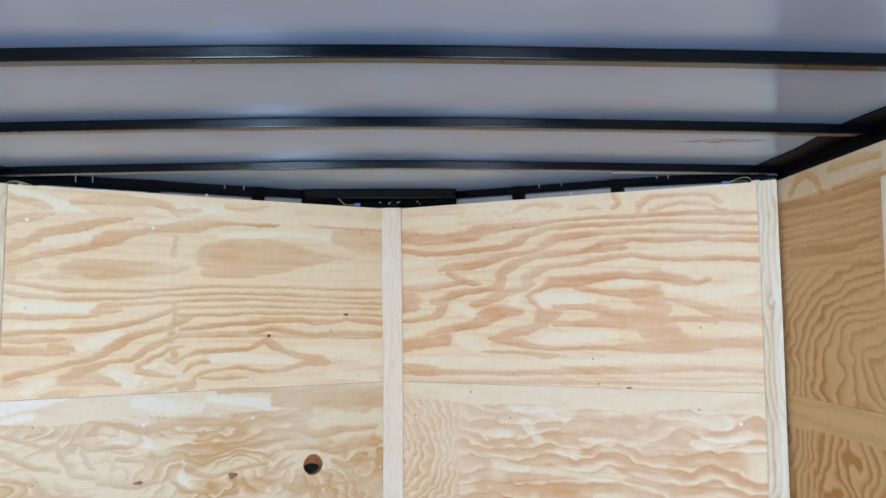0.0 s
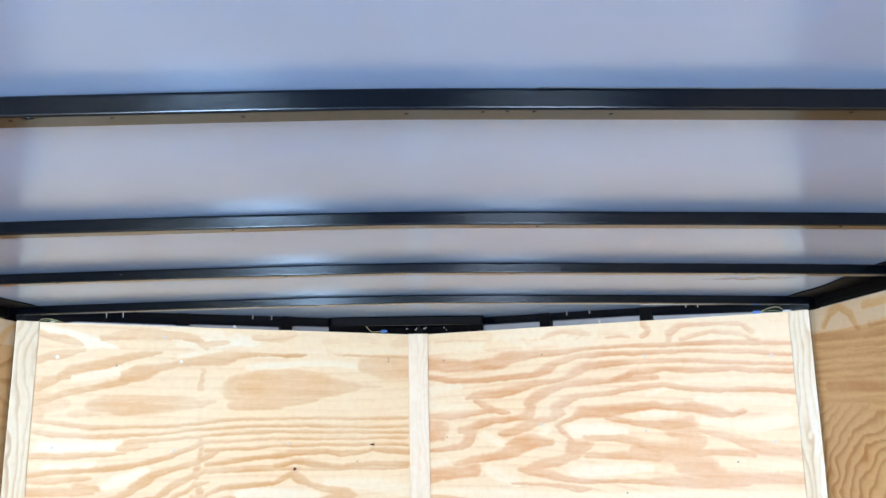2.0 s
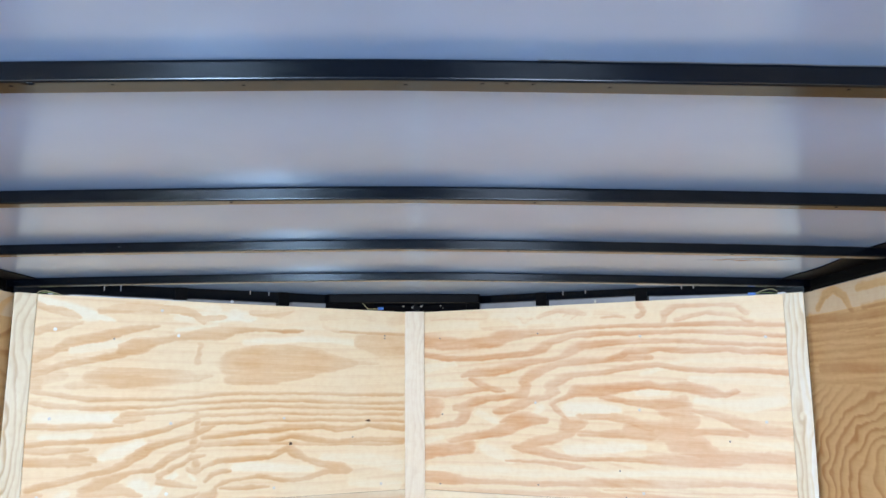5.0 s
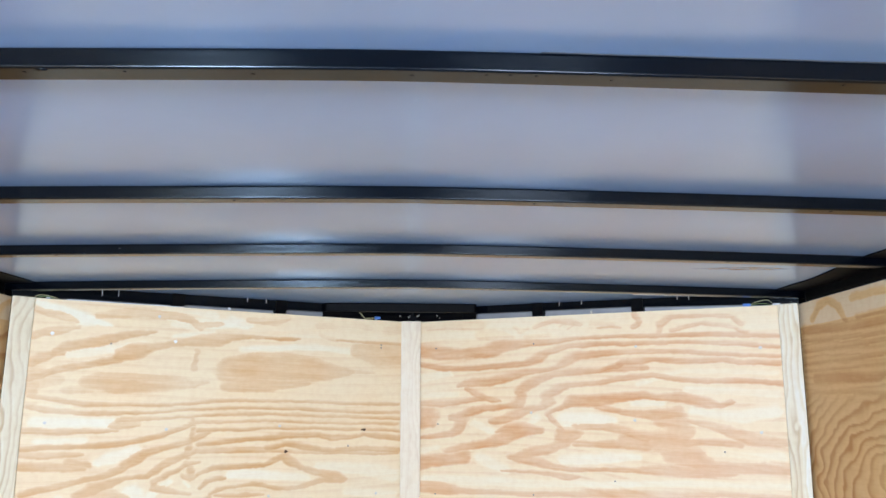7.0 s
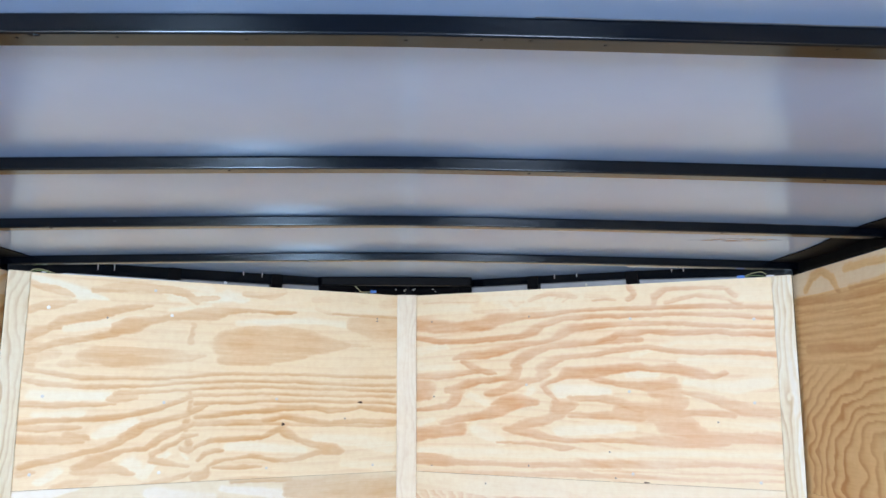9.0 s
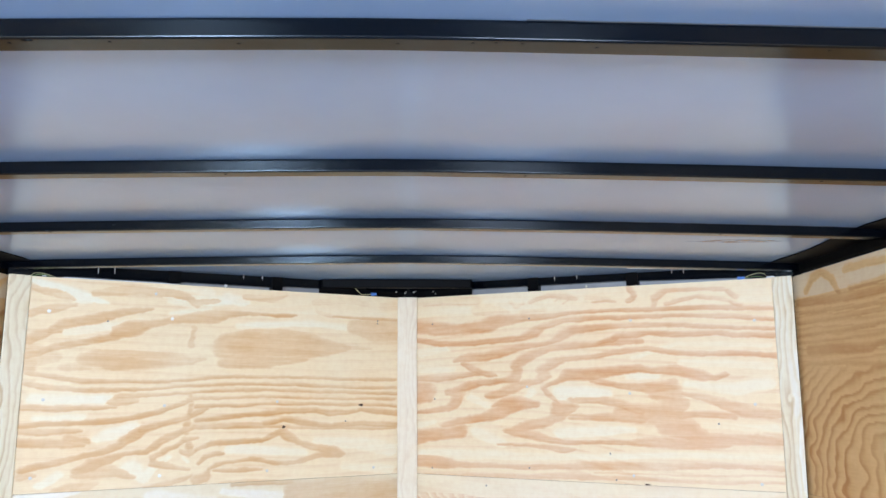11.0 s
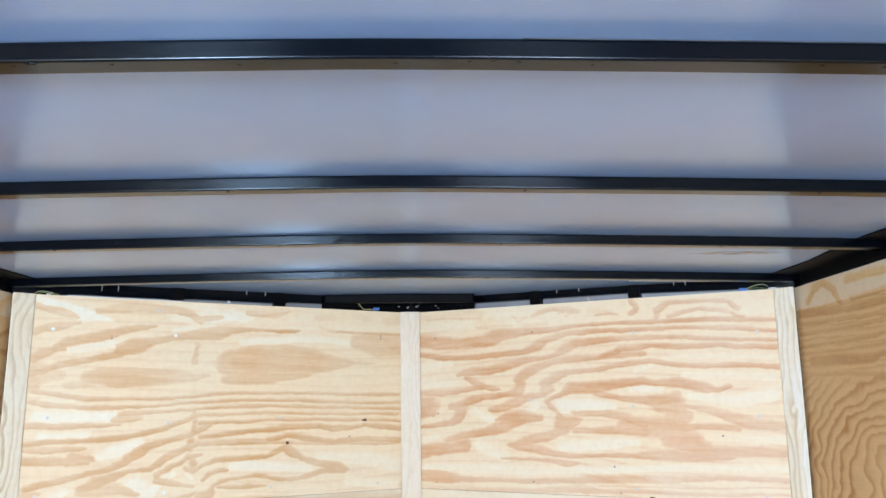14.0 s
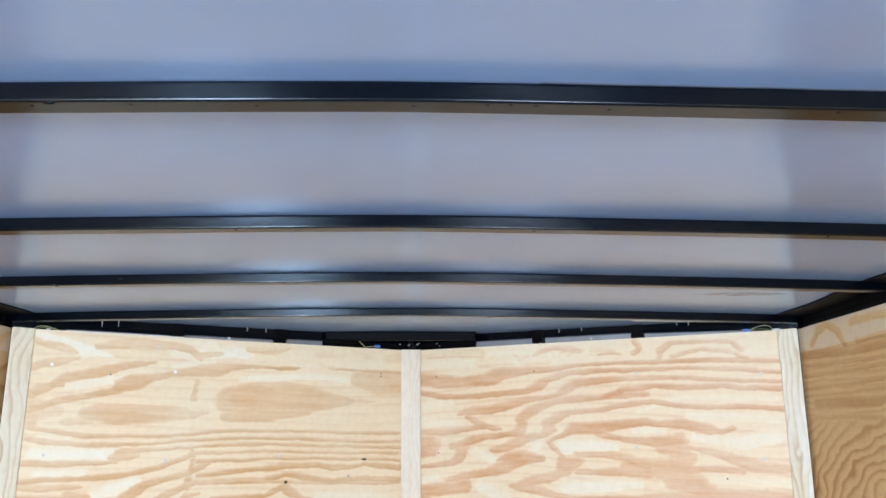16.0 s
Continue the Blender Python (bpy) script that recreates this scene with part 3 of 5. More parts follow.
def figure_right(x, z):
    stroke(.85, (1.349, 1.765, 0.0282), (1.263, 1.756, 0.0257), (1.168, 1.749, 0.0211), (1.076, 1.757, 0.0250), (1.008, 1.775, 0.0248), (0.919, 1.783, 0.0163), (0.833, 1.786, 0.0121), (0.749, 1.792, 0.0080), (0.647, 1.794, 0.0078), (0.548, 1.794, 0.0077), (0.433, 1.794, 0.0076), (0.251, 1.790, 0.0092), (0.063, 1.779, 0.0071))
    stroke(.8, (1.348, 1.716, 0.0086), (1.239, 1.698, 0.0106), (1.122, 1.698, 0.0104), (1.008, 1.703, 0.0103), (0.920, 1.709, 0.0121), (0.866, 1.730, 0.0181), (0.834, 1.749, 0.0141), (0.749, 1.771, 0.0099), (0.647, 1.771, 0.0078), (0.549, 1.767, 0.0077), (0.453, 1.770, 0.0076), (0.270, 1.763, 0.0074), (0.183, 1.762, 0.0073), (0.065, 1.747, 0.0071))
    stroke(.8, (1.192, 1.634, 0.0084), (1.122, 1.644, 0.0166), (1.054, 1.647, 0.0185), (0.987, 1.662, 0.0163), (0.921, 1.677, 0.0121), (0.835, 1.687, 0.0080), (0.793, 1.698, 0.0099), (0.751, 1.721, 0.0178), (0.709, 1.736, 0.0157), (0.648, 1.738, 0.0136), (0.550, 1.739, 0.0077), (0.454, 1.741, 0.0076), (0.362, 1.735, 0.0074), (0.219, 1.728, 0.0073), (0.185, 1.722, 0.0072), (0.067, 1.716, 0.0071))
    stroke(.8, (1.145, 1.623, 0.0104), (1.099, 1.598, 0.0123), (1.054, 1.585, 0.0122), (1.021, 1.583, 0.0061))
    stroke(.8, (1.347, 1.566, 0.0106), (1.239, 1.570, 0.0125), (1.145, 1.576, 0.0103), (1.077, 1.588, 0.0102))
    stroke(.85, (1.346, 1.519, 0.0421), (1.315, 1.519, 0.0378), (1.295, 1.499, 0.0167))
    stroke(.8, (1.346, 1.439, 0.0084), (1.286, 1.451, 0.0104), (1.215, 1.462, 0.0123), (1.180, 1.483, 0.0205), (1.168, 1.510, 0.0185), (1.215, 1.516, 0.0103))
    stroke(.8, (1.215, 1.514, 0.0124), (1.145, 1.534, 0.0123), (1.077, 1.553, 0.0122), (0.988, 1.565, 0.0101), (0.944, 1.573, 0.0200), (0.933, 1.601, 0.0200), (0.954, 1.611, 0.0121), (0.911, 1.631, 0.0180), (0.857, 1.656, 0.0159), (0.804, 1.675, 0.0119), (0.752, 1.678, 0.0118), (0.650, 1.679, 0.0077), (0.581, 1.693, 0.0096), (0.561, 1.706, 0.0115), (0.512, 1.707, 0.0114), (0.455, 1.715, 0.0094), (0.363, 1.707, 0.0093), (0.237, 1.712, 0.0091), (0.186, 1.698, 0.0090), (0.069, 1.692, 0.0088))
    stroke(.75, (0.650, 1.679, 0.0077), (0.552, 1.685, 0.0114), (0.494, 1.689, 0.0076))
    stroke(.8, (1.055, 1.508, 0.0101), (1.010, 1.515, 0.0161), (0.966, 1.531, 0.0180), (0.912, 1.551, 0.0159), (0.858, 1.561, 0.0118), (0.837, 1.580, 0.0177), (0.847, 1.596, 0.0138), (0.805, 1.619, 0.0158), (0.763, 1.635, 0.0118), (0.651, 1.639, 0.0096), (0.553, 1.654, 0.0114), (0.466, 1.666, 0.0094), (0.402, 1.650, 0.0093), (0.312, 1.641, 0.0091), (0.206, 1.641, 0.0090), (0.072, 1.632, 0.0070))
    stroke(.8, (0.838, 1.537, 0.0078), (0.785, 1.564, 0.0117), (0.754, 1.580, 0.0214), (0.653, 1.579, 0.0211), (0.594, 1.588, 0.0171), (0.497, 1.601, 0.0150), (0.460, 1.593, 0.0130), (0.368, 1.587, 0.0183), (0.297, 1.572, 0.0181), (0.254, 1.568, 0.0090), (0.218, 1.580, 0.0054))
    stroke(.8, (0.838, 1.533, 0.0078), (0.817, 1.512, 0.0097), (0.797, 1.492, 0.0058), (0.781, 1.481, 0.0039))
    stroke(.7, (0.653, 1.564, 0.0115), (0.595, 1.547, 0.0095), (0.538, 1.537, 0.0094), (0.462, 1.532, 0.0166), (0.388, 1.541, 0.0201))
    stroke(.6, (0.435, 1.523, 0.0294), (0.389, 1.523, 0.0328), (0.382, 1.487, 0.0326), (0.410, 1.450, 0.0471), (0.465, 1.453, 0.0366), (0.559, 1.462, 0.0260))
    stroke(.7, (0.736, 1.489, 0.0115), (0.656, 1.491, 0.0133), (0.578, 1.485, 0.0168), (0.502, 1.463, 0.0184))
    stroke(.7, (0.353, 1.514, 0.0072), (0.300, 1.505, 0.0125), (0.232, 1.484, 0.0194), (0.165, 1.462, 0.0209), (0.075, 1.455, 0.0137))
    stroke(.6, (0.375, 1.441, 0.0180), (0.303, 1.452, 0.0143), (0.200, 1.444, 0.0122))
    stroke(.65, (0.412, 1.414, 0.0361), (0.341, 1.397, 0.0320), (0.289, 1.372, 0.0194), (0.204, 1.369, 0.0173), (0.137, 1.377, 0.0172), (0.064, 1.370, 0.0135))
    stroke(.75, (0.659, 1.356, 0.0075), (0.563, 1.355, 0.0092), (0.451, 1.358, 0.0144), (0.343, 1.353, 0.0177), (0.239, 1.356, 0.0139))
    stroke(.75, (0.797, 1.479, 0.0077), (0.777, 1.460, 0.0269), (0.746, 1.464, 0.0230), (0.778, 1.435, 0.0154), (0.840, 1.414, 0.0174), (0.903, 1.403, 0.0156), (0.968, 1.386, 0.0098))
    stroke(.8, (0.979, 1.384, 0.0118), (0.904, 1.378, 0.0194), (0.862, 1.369, 0.0174), (0.810, 1.357, 0.0115), (0.759, 1.351, 0.0076), (0.659, 1.356, 0.0075))
    stroke(.7, (0.737, 1.435, 0.0095), (0.657, 1.433, 0.0113), (0.579, 1.438, 0.0149), (0.503, 1.439, 0.0221))
    stroke(.65, (1.012, 1.332, 0.0039), (0.904, 1.339, 0.0058), (0.841, 1.333, 0.0096), (0.780, 1.326, 0.0133), (0.730, 1.327, 0.0094))
    stroke(.85, (1.345, 1.352, 0.0290), (1.285, 1.358, 0.0205), (1.215, 1.366, 0.0203), (1.164, 1.377, 0.0283))
    stroke(.85, (1.226, 1.400, 0.0123), (1.168, 1.414, 0.0163), (1.077, 1.429, 0.0161), (1.011, 1.446, 0.0239), (0.967, 1.471, 0.0337), (0.934, 1.481, 0.0277), (0.860, 1.476, 0.0117))
    stroke(.7, (1.033, 1.470, 0.0060), (0.988, 1.489, 0.0140))
    stroke(.65, (1.344, 1.269, 0.0226), (1.237, 1.264, 0.0182), (1.123, 1.258, 0.0119), (0.969, 1.261, 0.0097), (0.761, 1.266, 0.0094), (0.662, 1.274, 0.0148), (0.566, 1.278, 0.0146), (0.417, 1.284, 0.0125), (0.276, 1.290, 0.0087), (0.158, 1.290, 0.0085), (0.069, 1.289, 0.0084))
    stroke(.65, (1.343, 1.216, 0.0082), (1.191, 1.219, 0.0080), (0.970, 1.226, 0.0077), (0.762, 1.236, 0.0112), (0.643, 1.238, 0.0074), (0.474, 1.241, 0.0072), (0.296, 1.241, 0.0069), (0.072, 1.244, 0.0050))
    stroke(.5, (0.662, 1.254, 0.0037), (0.473, 1.257, 0.0036), (0.070, 1.266, 0.0033))
    stroke(.4, (1.337, 1.852, 0.0109), (1.216, 1.858, 0.0129), (1.098, 1.856, 0.0169))
    stroke(.42, (1.098, 1.821, 0.0210), (1.007, 1.813, 0.0187), (0.963, 1.805, 0.0082))
    stroke(.75, (0.875, 1.842, 0.0082), (0.810, 1.859, 0.0122), (0.748, 1.852, 0.0140), (0.706, 1.840, 0.0080))
    stroke(.4, (0.908, 1.807, 0.0102), (0.833, 1.810, 0.0081))
    stroke(.8, (0.516, 1.874, 0.0078), (0.498, 1.844, 0.0096), (0.518, 1.826, 0.0077))
    stroke(.8, (0.443, 1.794, 0.0095), (0.432, 1.832, 0.0114), (0.393, 1.858, 0.0095), (0.319, 1.858, 0.0075), (0.213, 1.849, 0.0074), (0.179, 1.820, 0.0091))
    stroke(.75, (0.395, 1.811, 0.0094), (0.303, 1.831, 0.0093), (0.197, 1.811, 0.0073), (0.164, 1.792, 0.0073))
    stroke(.35, (0.666, 1.843, 0.0099), (0.586, 1.841, 0.0078))
    stroke(-.4, (0.896, 1.864, 0.0103), (0.963, 1.836, 0.0103))
    stroke(-.4, (0.645, 1.871, 0.0119), (0.567, 1.813, 0.0097))
    stroke(-.4, (1.323, 1.668, 0.0214), (1.215, 1.677, 0.0126))
    stroke(-.35, (1.323, 1.604, 0.0170), (1.192, 1.603, 0.0104))
    stroke(-.5, (0.766, 1.518, 0.0309), (0.675, 1.522, 0.0267), (0.596, 1.518, 0.0113))
    stroke(-.4, (1.089, 1.375, 0.0240), (1.001, 1.342, 0.0197))
    stroke(-.35, (1.321, 1.398, 0.0124), (1.262, 1.412, 0.0124))
    stroke(-.5, (0.779, 1.383, 0.0172), (0.639, 1.394, 0.0187), (0.524, 1.398, 0.0110))
    stroke(-.45, (0.334, 1.545, 0.0127), (0.195, 1.532, 0.0212), (0.094, 1.550, 0.0209))
    stroke(-.4, (0.287, 1.413, 0.0106), (0.085, 1.412, 0.0137))
    stroke(-.45, (1.332, 1.301, 0.0123), (1.146, 1.297, 0.0180), (0.760, 1.300, 0.0132), (0.380, 1.320, 0.0107), (0.075, 1.323, 0.0118))
    stroke(-.45, (0.533, 1.571, 0.0131), (0.451, 1.574, 0.0167))
    stroke(-.4, (0.349, 1.614, 0.0128), (0.090, 1.602, 0.0123))
    stroke(-.35, (0.515, 1.635, 0.0075), (0.364, 1.679, 0.0092), (0.087, 1.664, 0.0106))
    stroke(-.4, (1.122, 1.500, 0.0143), (1.055, 1.476, 0.0161))
    stroke(-.45, (0.880, 1.521, 0.0158), (0.902, 1.501, 0.0099))
    u = WP - x
    stroke(.7, (0.790, 1.838, 0.004), (0.770, 1.851, 0.006), (0.742, 1.850, 0.006), (0.730, 1.838, 0.005), (0.752, 1.829, 0.004))
    stroke(.6, (0.640, 1.826, 0.004), (0.600, 1.833, 0.007), (0.560, 1.826, 0.004))
    stroke(.5, (0.960, 1.846, 0.005), (0.930, 1.828, 0.009), (0.900, 1.838, 0.005))
    g = 0.96 * drawn(u, z, 0.004, 11) - 0.26 * soft((z - 1.797 - 0.004 * wander(u * 5, z * 0, 17)) / 0.005) * (0.8 + 0.5 * wander(u * 6, z * 20, 18))
    return np.clip(g + 0.30 * bands(u, z, 0.034, 0.06, 13) * (1 - np.abs(g)) + 0.10 * wander(u * 3.1, z * 14, 71) + 0.03, -0.6, 1)


def figure_left_low(x, z):
    stroke(.75, (0.324, 1.137, 0.0035), (0.425, 1.121, 0.0125), (0.494, 1.106, 0.0163), (0.601, 1.126, 0.0148), (0.675, 1.121, 0.0168), (0.789, 1.109, 0.0133))
    stroke(.6, (0.938, 1.185, 0.0334), (1.075, 1.178, 0.0402), (1.163, 1.173, 0.0448), (1.322, 1.168, 0.0439))
    stroke(.45, (1.163, 1.155, 0.0326), (1.264, 1.140, 0.0269))
    stroke(.55, (0.730, 1.216, 0.0095), (0.847, 1.212, 0.0116), (0.928, 1.211, 0.0098))
    stroke(.55, (0.630, 1.023, 0.0111), (0.622, 0.977, 0.0147), (0.650, 0.951, 0.0111), (0.715, 0.937, 0.0093), (0.753, 0.946, 0.0075), (0.811, 0.959, 0.0095), (0.890, 0.965, 0.0077))
    stroke(.55, (0.586, 0.935, 0.0073), (0.623, 0.895, 0.0110), (0.697, 0.878, 0.0093))
    stroke(.5, (0.751, 1.040, 0.0151), (0.771, 1.010, 0.0132), (0.790, 1.047, 0.0095))
    stroke(.5, (0.811, 0.912, 0.0076), (0.870, 0.915, 0.0077), (0.930, 0.938, 0.0077), (0.992, 0.952, 0.0078))
    stroke(.5, (0.077, 1.063, 0.0083), (0.123, 1.034, 0.0084), (0.169, 1.012, 0.0084), (0.232, 0.998, 0.0068))
    stroke(.5, (0.075, 1.113, 0.0067), (0.167, 1.080, 0.0118), (0.198, 1.060, 0.0085))
    stroke(.55, (0.214, 1.076, 0.0085), (0.247, 1.022, 0.0103), (0.280, 0.984, 0.0103), (0.328, 0.971, 0.0069))
    stroke(.5, (0.293, 1.069, 0.0069), (0.311, 1.025, 0.0104), (0.328, 0.997, 0.0070))
    stroke(.55, (0.079, 0.988, 0.0083), (0.140, 0.965, 0.0084), (0.202, 0.942, 0.0068))
    stroke(.5, (0.233, 0.955, 0.0119), (0.281, 0.933, 0.0120))
    stroke(.5, (0.991, 1.070, 0.0158), (1.076, 1.043, 0.0140), (1.163, 1.057, 0.0142), (1.298, 1.057, 0.0124))
    stroke(.55, (0.971, 1.012, 0.0137), (1.076, 1.004, 0.0120), (1.163, 0.986, 0.0162), (1.298, 0.995, 0.0124))
    stroke(.5, (1.141, 0.948, 0.0141), (1.208, 0.921, 0.0122), (1.298, 0.944, 0.0124))
    stroke(.6, (0.972, 0.876, 0.0155), (1.014, 0.852, 0.0137), (1.077, 0.865, 0.0099), (1.208, 0.871, 0.0101), (1.321, 0.842, 0.0103))
    stroke(.5, (1.077, 0.835, 0.0079), (1.253, 0.825, 0.0081))
    stroke(.45, (0.362, 0.950, 0.0140), (0.463, 0.930, 0.0160), (0.533, 0.941, 0.0108))
    stroke(.45, (0.342, 1.065, 0.0070), (0.444, 1.039, 0.0071))
    stroke(.45, (0.410, 1.024, 0.0088), (0.496, 1.007, 0.0072), (0.567, 1.014, 0.0073))
    stroke(-.6, (0.080, 1.201, 0.0201), (0.163, 1.207, 0.0170), (0.241, 1.215, 0.0104))
    stroke(-.55, (0.089, 1.162, 0.0084), (0.149, 1.174, 0.0102))
    stroke(-.45, (0.475, 1.198, 0.0181), (0.564, 1.171, 0.0220), (0.655, 1.165, 0.0168))
    stroke(-.5, (0.692, 1.195, 0.0113), (0.788, 1.176, 0.0153), (0.888, 1.165, 0.0195), (0.928, 1.158, 0.0157))
    stroke(-.45, (0.623, 0.913, 0.0110), (0.604, 0.952, 0.0091), (0.612, 0.997, 0.0073))
    stroke(-.4, (0.358, 1.099, 0.0141), (0.530, 1.058, 0.0181), (0.638, 1.068, 0.0111))
    g = 1.3 * drawn(x, z, 0.008, 21)
    h = 0.6 * z + 0.085 * wander(x * 3.2, z * 5.0, 23) + 0.040 * wander(x * 8.5, z * 13, 24) + 0.014 * wander(x * 24, z * 36, 26) + 0.004 * wander(x * 60, z * 70, 27)
    body = np.maximum(fills_of(h, 0.034), 0.7 * fills_of(h + 0.03 * wander(x * 14, z * 20, 48), 0.05)) * (0.66 + 0.45 * wander(x * 6, z * 15, 29))
    top = 0.25 * bands(x, z, 0.09, 0.12, 25) + 0.16 * wander(x * 7, z * 24, 22)
    white = 0.48 * soft(wander(x * 6, z * 17, 28) * 2.2 - 0.1) + 0.12 * wander(x * 22, z * 46, 30)
    body = np.where(z > 1.145 + 0.008 * wander(x * 8, z * 0, 31), top, 1.2 * body - white)
    return np.clip(np.where(g < 0, body + g, np.maximum(g, body)) + 0.04, -0.6, 1)


def figure_right_low(x, z):
    stroke(.65, (0.957, 1.107, 0.0119), (0.984, 1.082, 0.0139), (0.991, 1.052, 0.0139), (0.959, 1.004, 0.0138), (0.927, 0.986, 0.0117))
    stroke(.6, (0.883, 1.067, 0.0117), (0.905, 1.037, 0.0137), (0.863, 1.000, 0.0136), (0.791, 0.986, 0.0115), (0.710, 0.978, 0.0095))
    stroke(.65, (0.957, 1.113, 0.0079), (0.903, 1.121, 0.0098))
    stroke(.65, (0.727, 1.123, 0.0153), (0.628, 1.122, 0.0132), (0.513, 1.115, 0.0185), (0.419, 1.132, 0.0146), (0.392, 1.144, 0.0091))
    stroke(.55, (0.708, 1.077, 0.0152), (0.590, 1.073, 0.0187), (0.458, 1.081, 0.0183), (0.402, 1.111, 0.0145))
    stroke(.5, (0.312, 1.106, 0.0214), (0.225, 1.123, 0.0141), (0.091, 1.123, 0.0138))
    stroke(.55, (0.749, 1.046, 0.0115), (0.709, 1.029, 0.0152), (0.630, 1.006, 0.0094), (0.516, 1.004, 0.0092), (0.368, 1.017, 0.0090), (0.263, 1.030, 0.0088))
    stroke(.5, (0.367, 1.068, 0.0216), (0.278, 1.082, 0.0177))
    stroke(.65, (0.833, 0.944, 0.0096), (0.710, 0.959, 0.0113), (0.593, 0.956, 0.0111), (0.443, 0.960, 0.0090), (0.335, 0.954, 0.0089))
    stroke(.65, (1.026, 0.891, 0.0138), (0.918, 0.890, 0.0117), (0.772, 0.911, 0.0114), (0.613, 0.927, 0.0093), (0.480, 0.925, 0.0091), (0.372, 0.912, 0.0089), (0.232, 0.913, 0.0087))
    stroke(.6, (1.048, 0.840, 0.0119), (0.918, 0.855, 0.0116), (0.712, 0.891, 0.0113), (0.556, 0.900, 0.0092))
    stroke(.5, (0.229, 1.006, 0.0245), (0.145, 1.003, 0.0241), (0.097, 0.972, 0.0205))
    stroke(.5, (0.352, 0.988, 0.0143), (0.264, 0.991, 0.0141))
    stroke(.5, (0.797, 1.207, 0.0078), (0.777, 1.179, 0.0077), (0.736, 1.180, 0.0058))
    stroke(.5, (0.400, 1.174, 0.0109), (0.381, 1.193, 0.0091), (0.328, 1.168, 0.0072))
    stroke(.6, (1.014, 0.981, 0.0159), (0.982, 0.914, 0.0118), (1.015, 0.862, 0.0138))
    stroke(-.5, (0.903, 1.135, 0.0098), (0.788, 1.140, 0.0116), (0.707, 1.105, 0.0114))
    stroke(-.5, (0.851, 1.088, 0.0156), (0.810, 1.042, 0.0154))
    stroke(-.5, (0.589, 1.111, 0.0093), (0.532, 1.114, 0.0074))
    stroke(-.55, (0.279, 1.055, 0.0142), (0.193, 1.060, 0.0174), (0.109, 1.091, 0.0138))
    stroke(-.4, (0.328, 1.177, 0.0144), (0.293, 1.179, 0.0107))
    stroke(-.45, (0.787, 1.178, 0.0116), (0.511, 1.170, 0.0167), (0.418, 1.183, 0.0128))
    stroke(-.4, (0.649, 1.051, 0.0113), (0.552, 1.038, 0.0148))
    u = WP - x
    g = 1.25 * drawn(u, z, 0.007, 31)
    d = np.hypot(x * 0.80, (z - 1.0) * 0.62) + 0.016 * wander(x * 7, z * 8, 32) + 0.010 * wander(x * 22, z * 30, 34) + 0.004 * wander(x * 60, z * 80, 39)
    ring = fills_of(d, 0.021) * (0.50 + 0.24 * wander(x * 9, z * 12, 36))
    h = z + 0.050 * wander(u * 3.5, z * 5, 33) + 0.030 * wander(u * 9, z * 15, 37) + 0.009 * wander(u * 34, z * 44, 40)
    flat = fills_of(h, 0.048) * (0.70 + 0.3 * wander(u * 6, z * 16, 41))
    m = soft((x - 0.24 - 0.05 * wander(x * 4, z * 9, 42)) / 0.10)
    top = 0.3 * bands(u, z, 0.08, 0.09, 35) + 0.10 * wander(u * 8, z * 26, 44)
    white = 0.55 * soft(wander(u * 8, z * 26, 38) * 2.4 - 0.5) * m + 0.10 * wander(u * 24, z * 50, 43)
    body = np.maximum(0.75 * np.maximum(g, 0) * m, ring * (1 - m) + flat * m) + np.minimum(g, 0) - white + 0.08
    return np.clip(np.where(z > 1.155 + 0.008 * wander(u * 9, z * 0, 45), top, body), -0.6, 1)


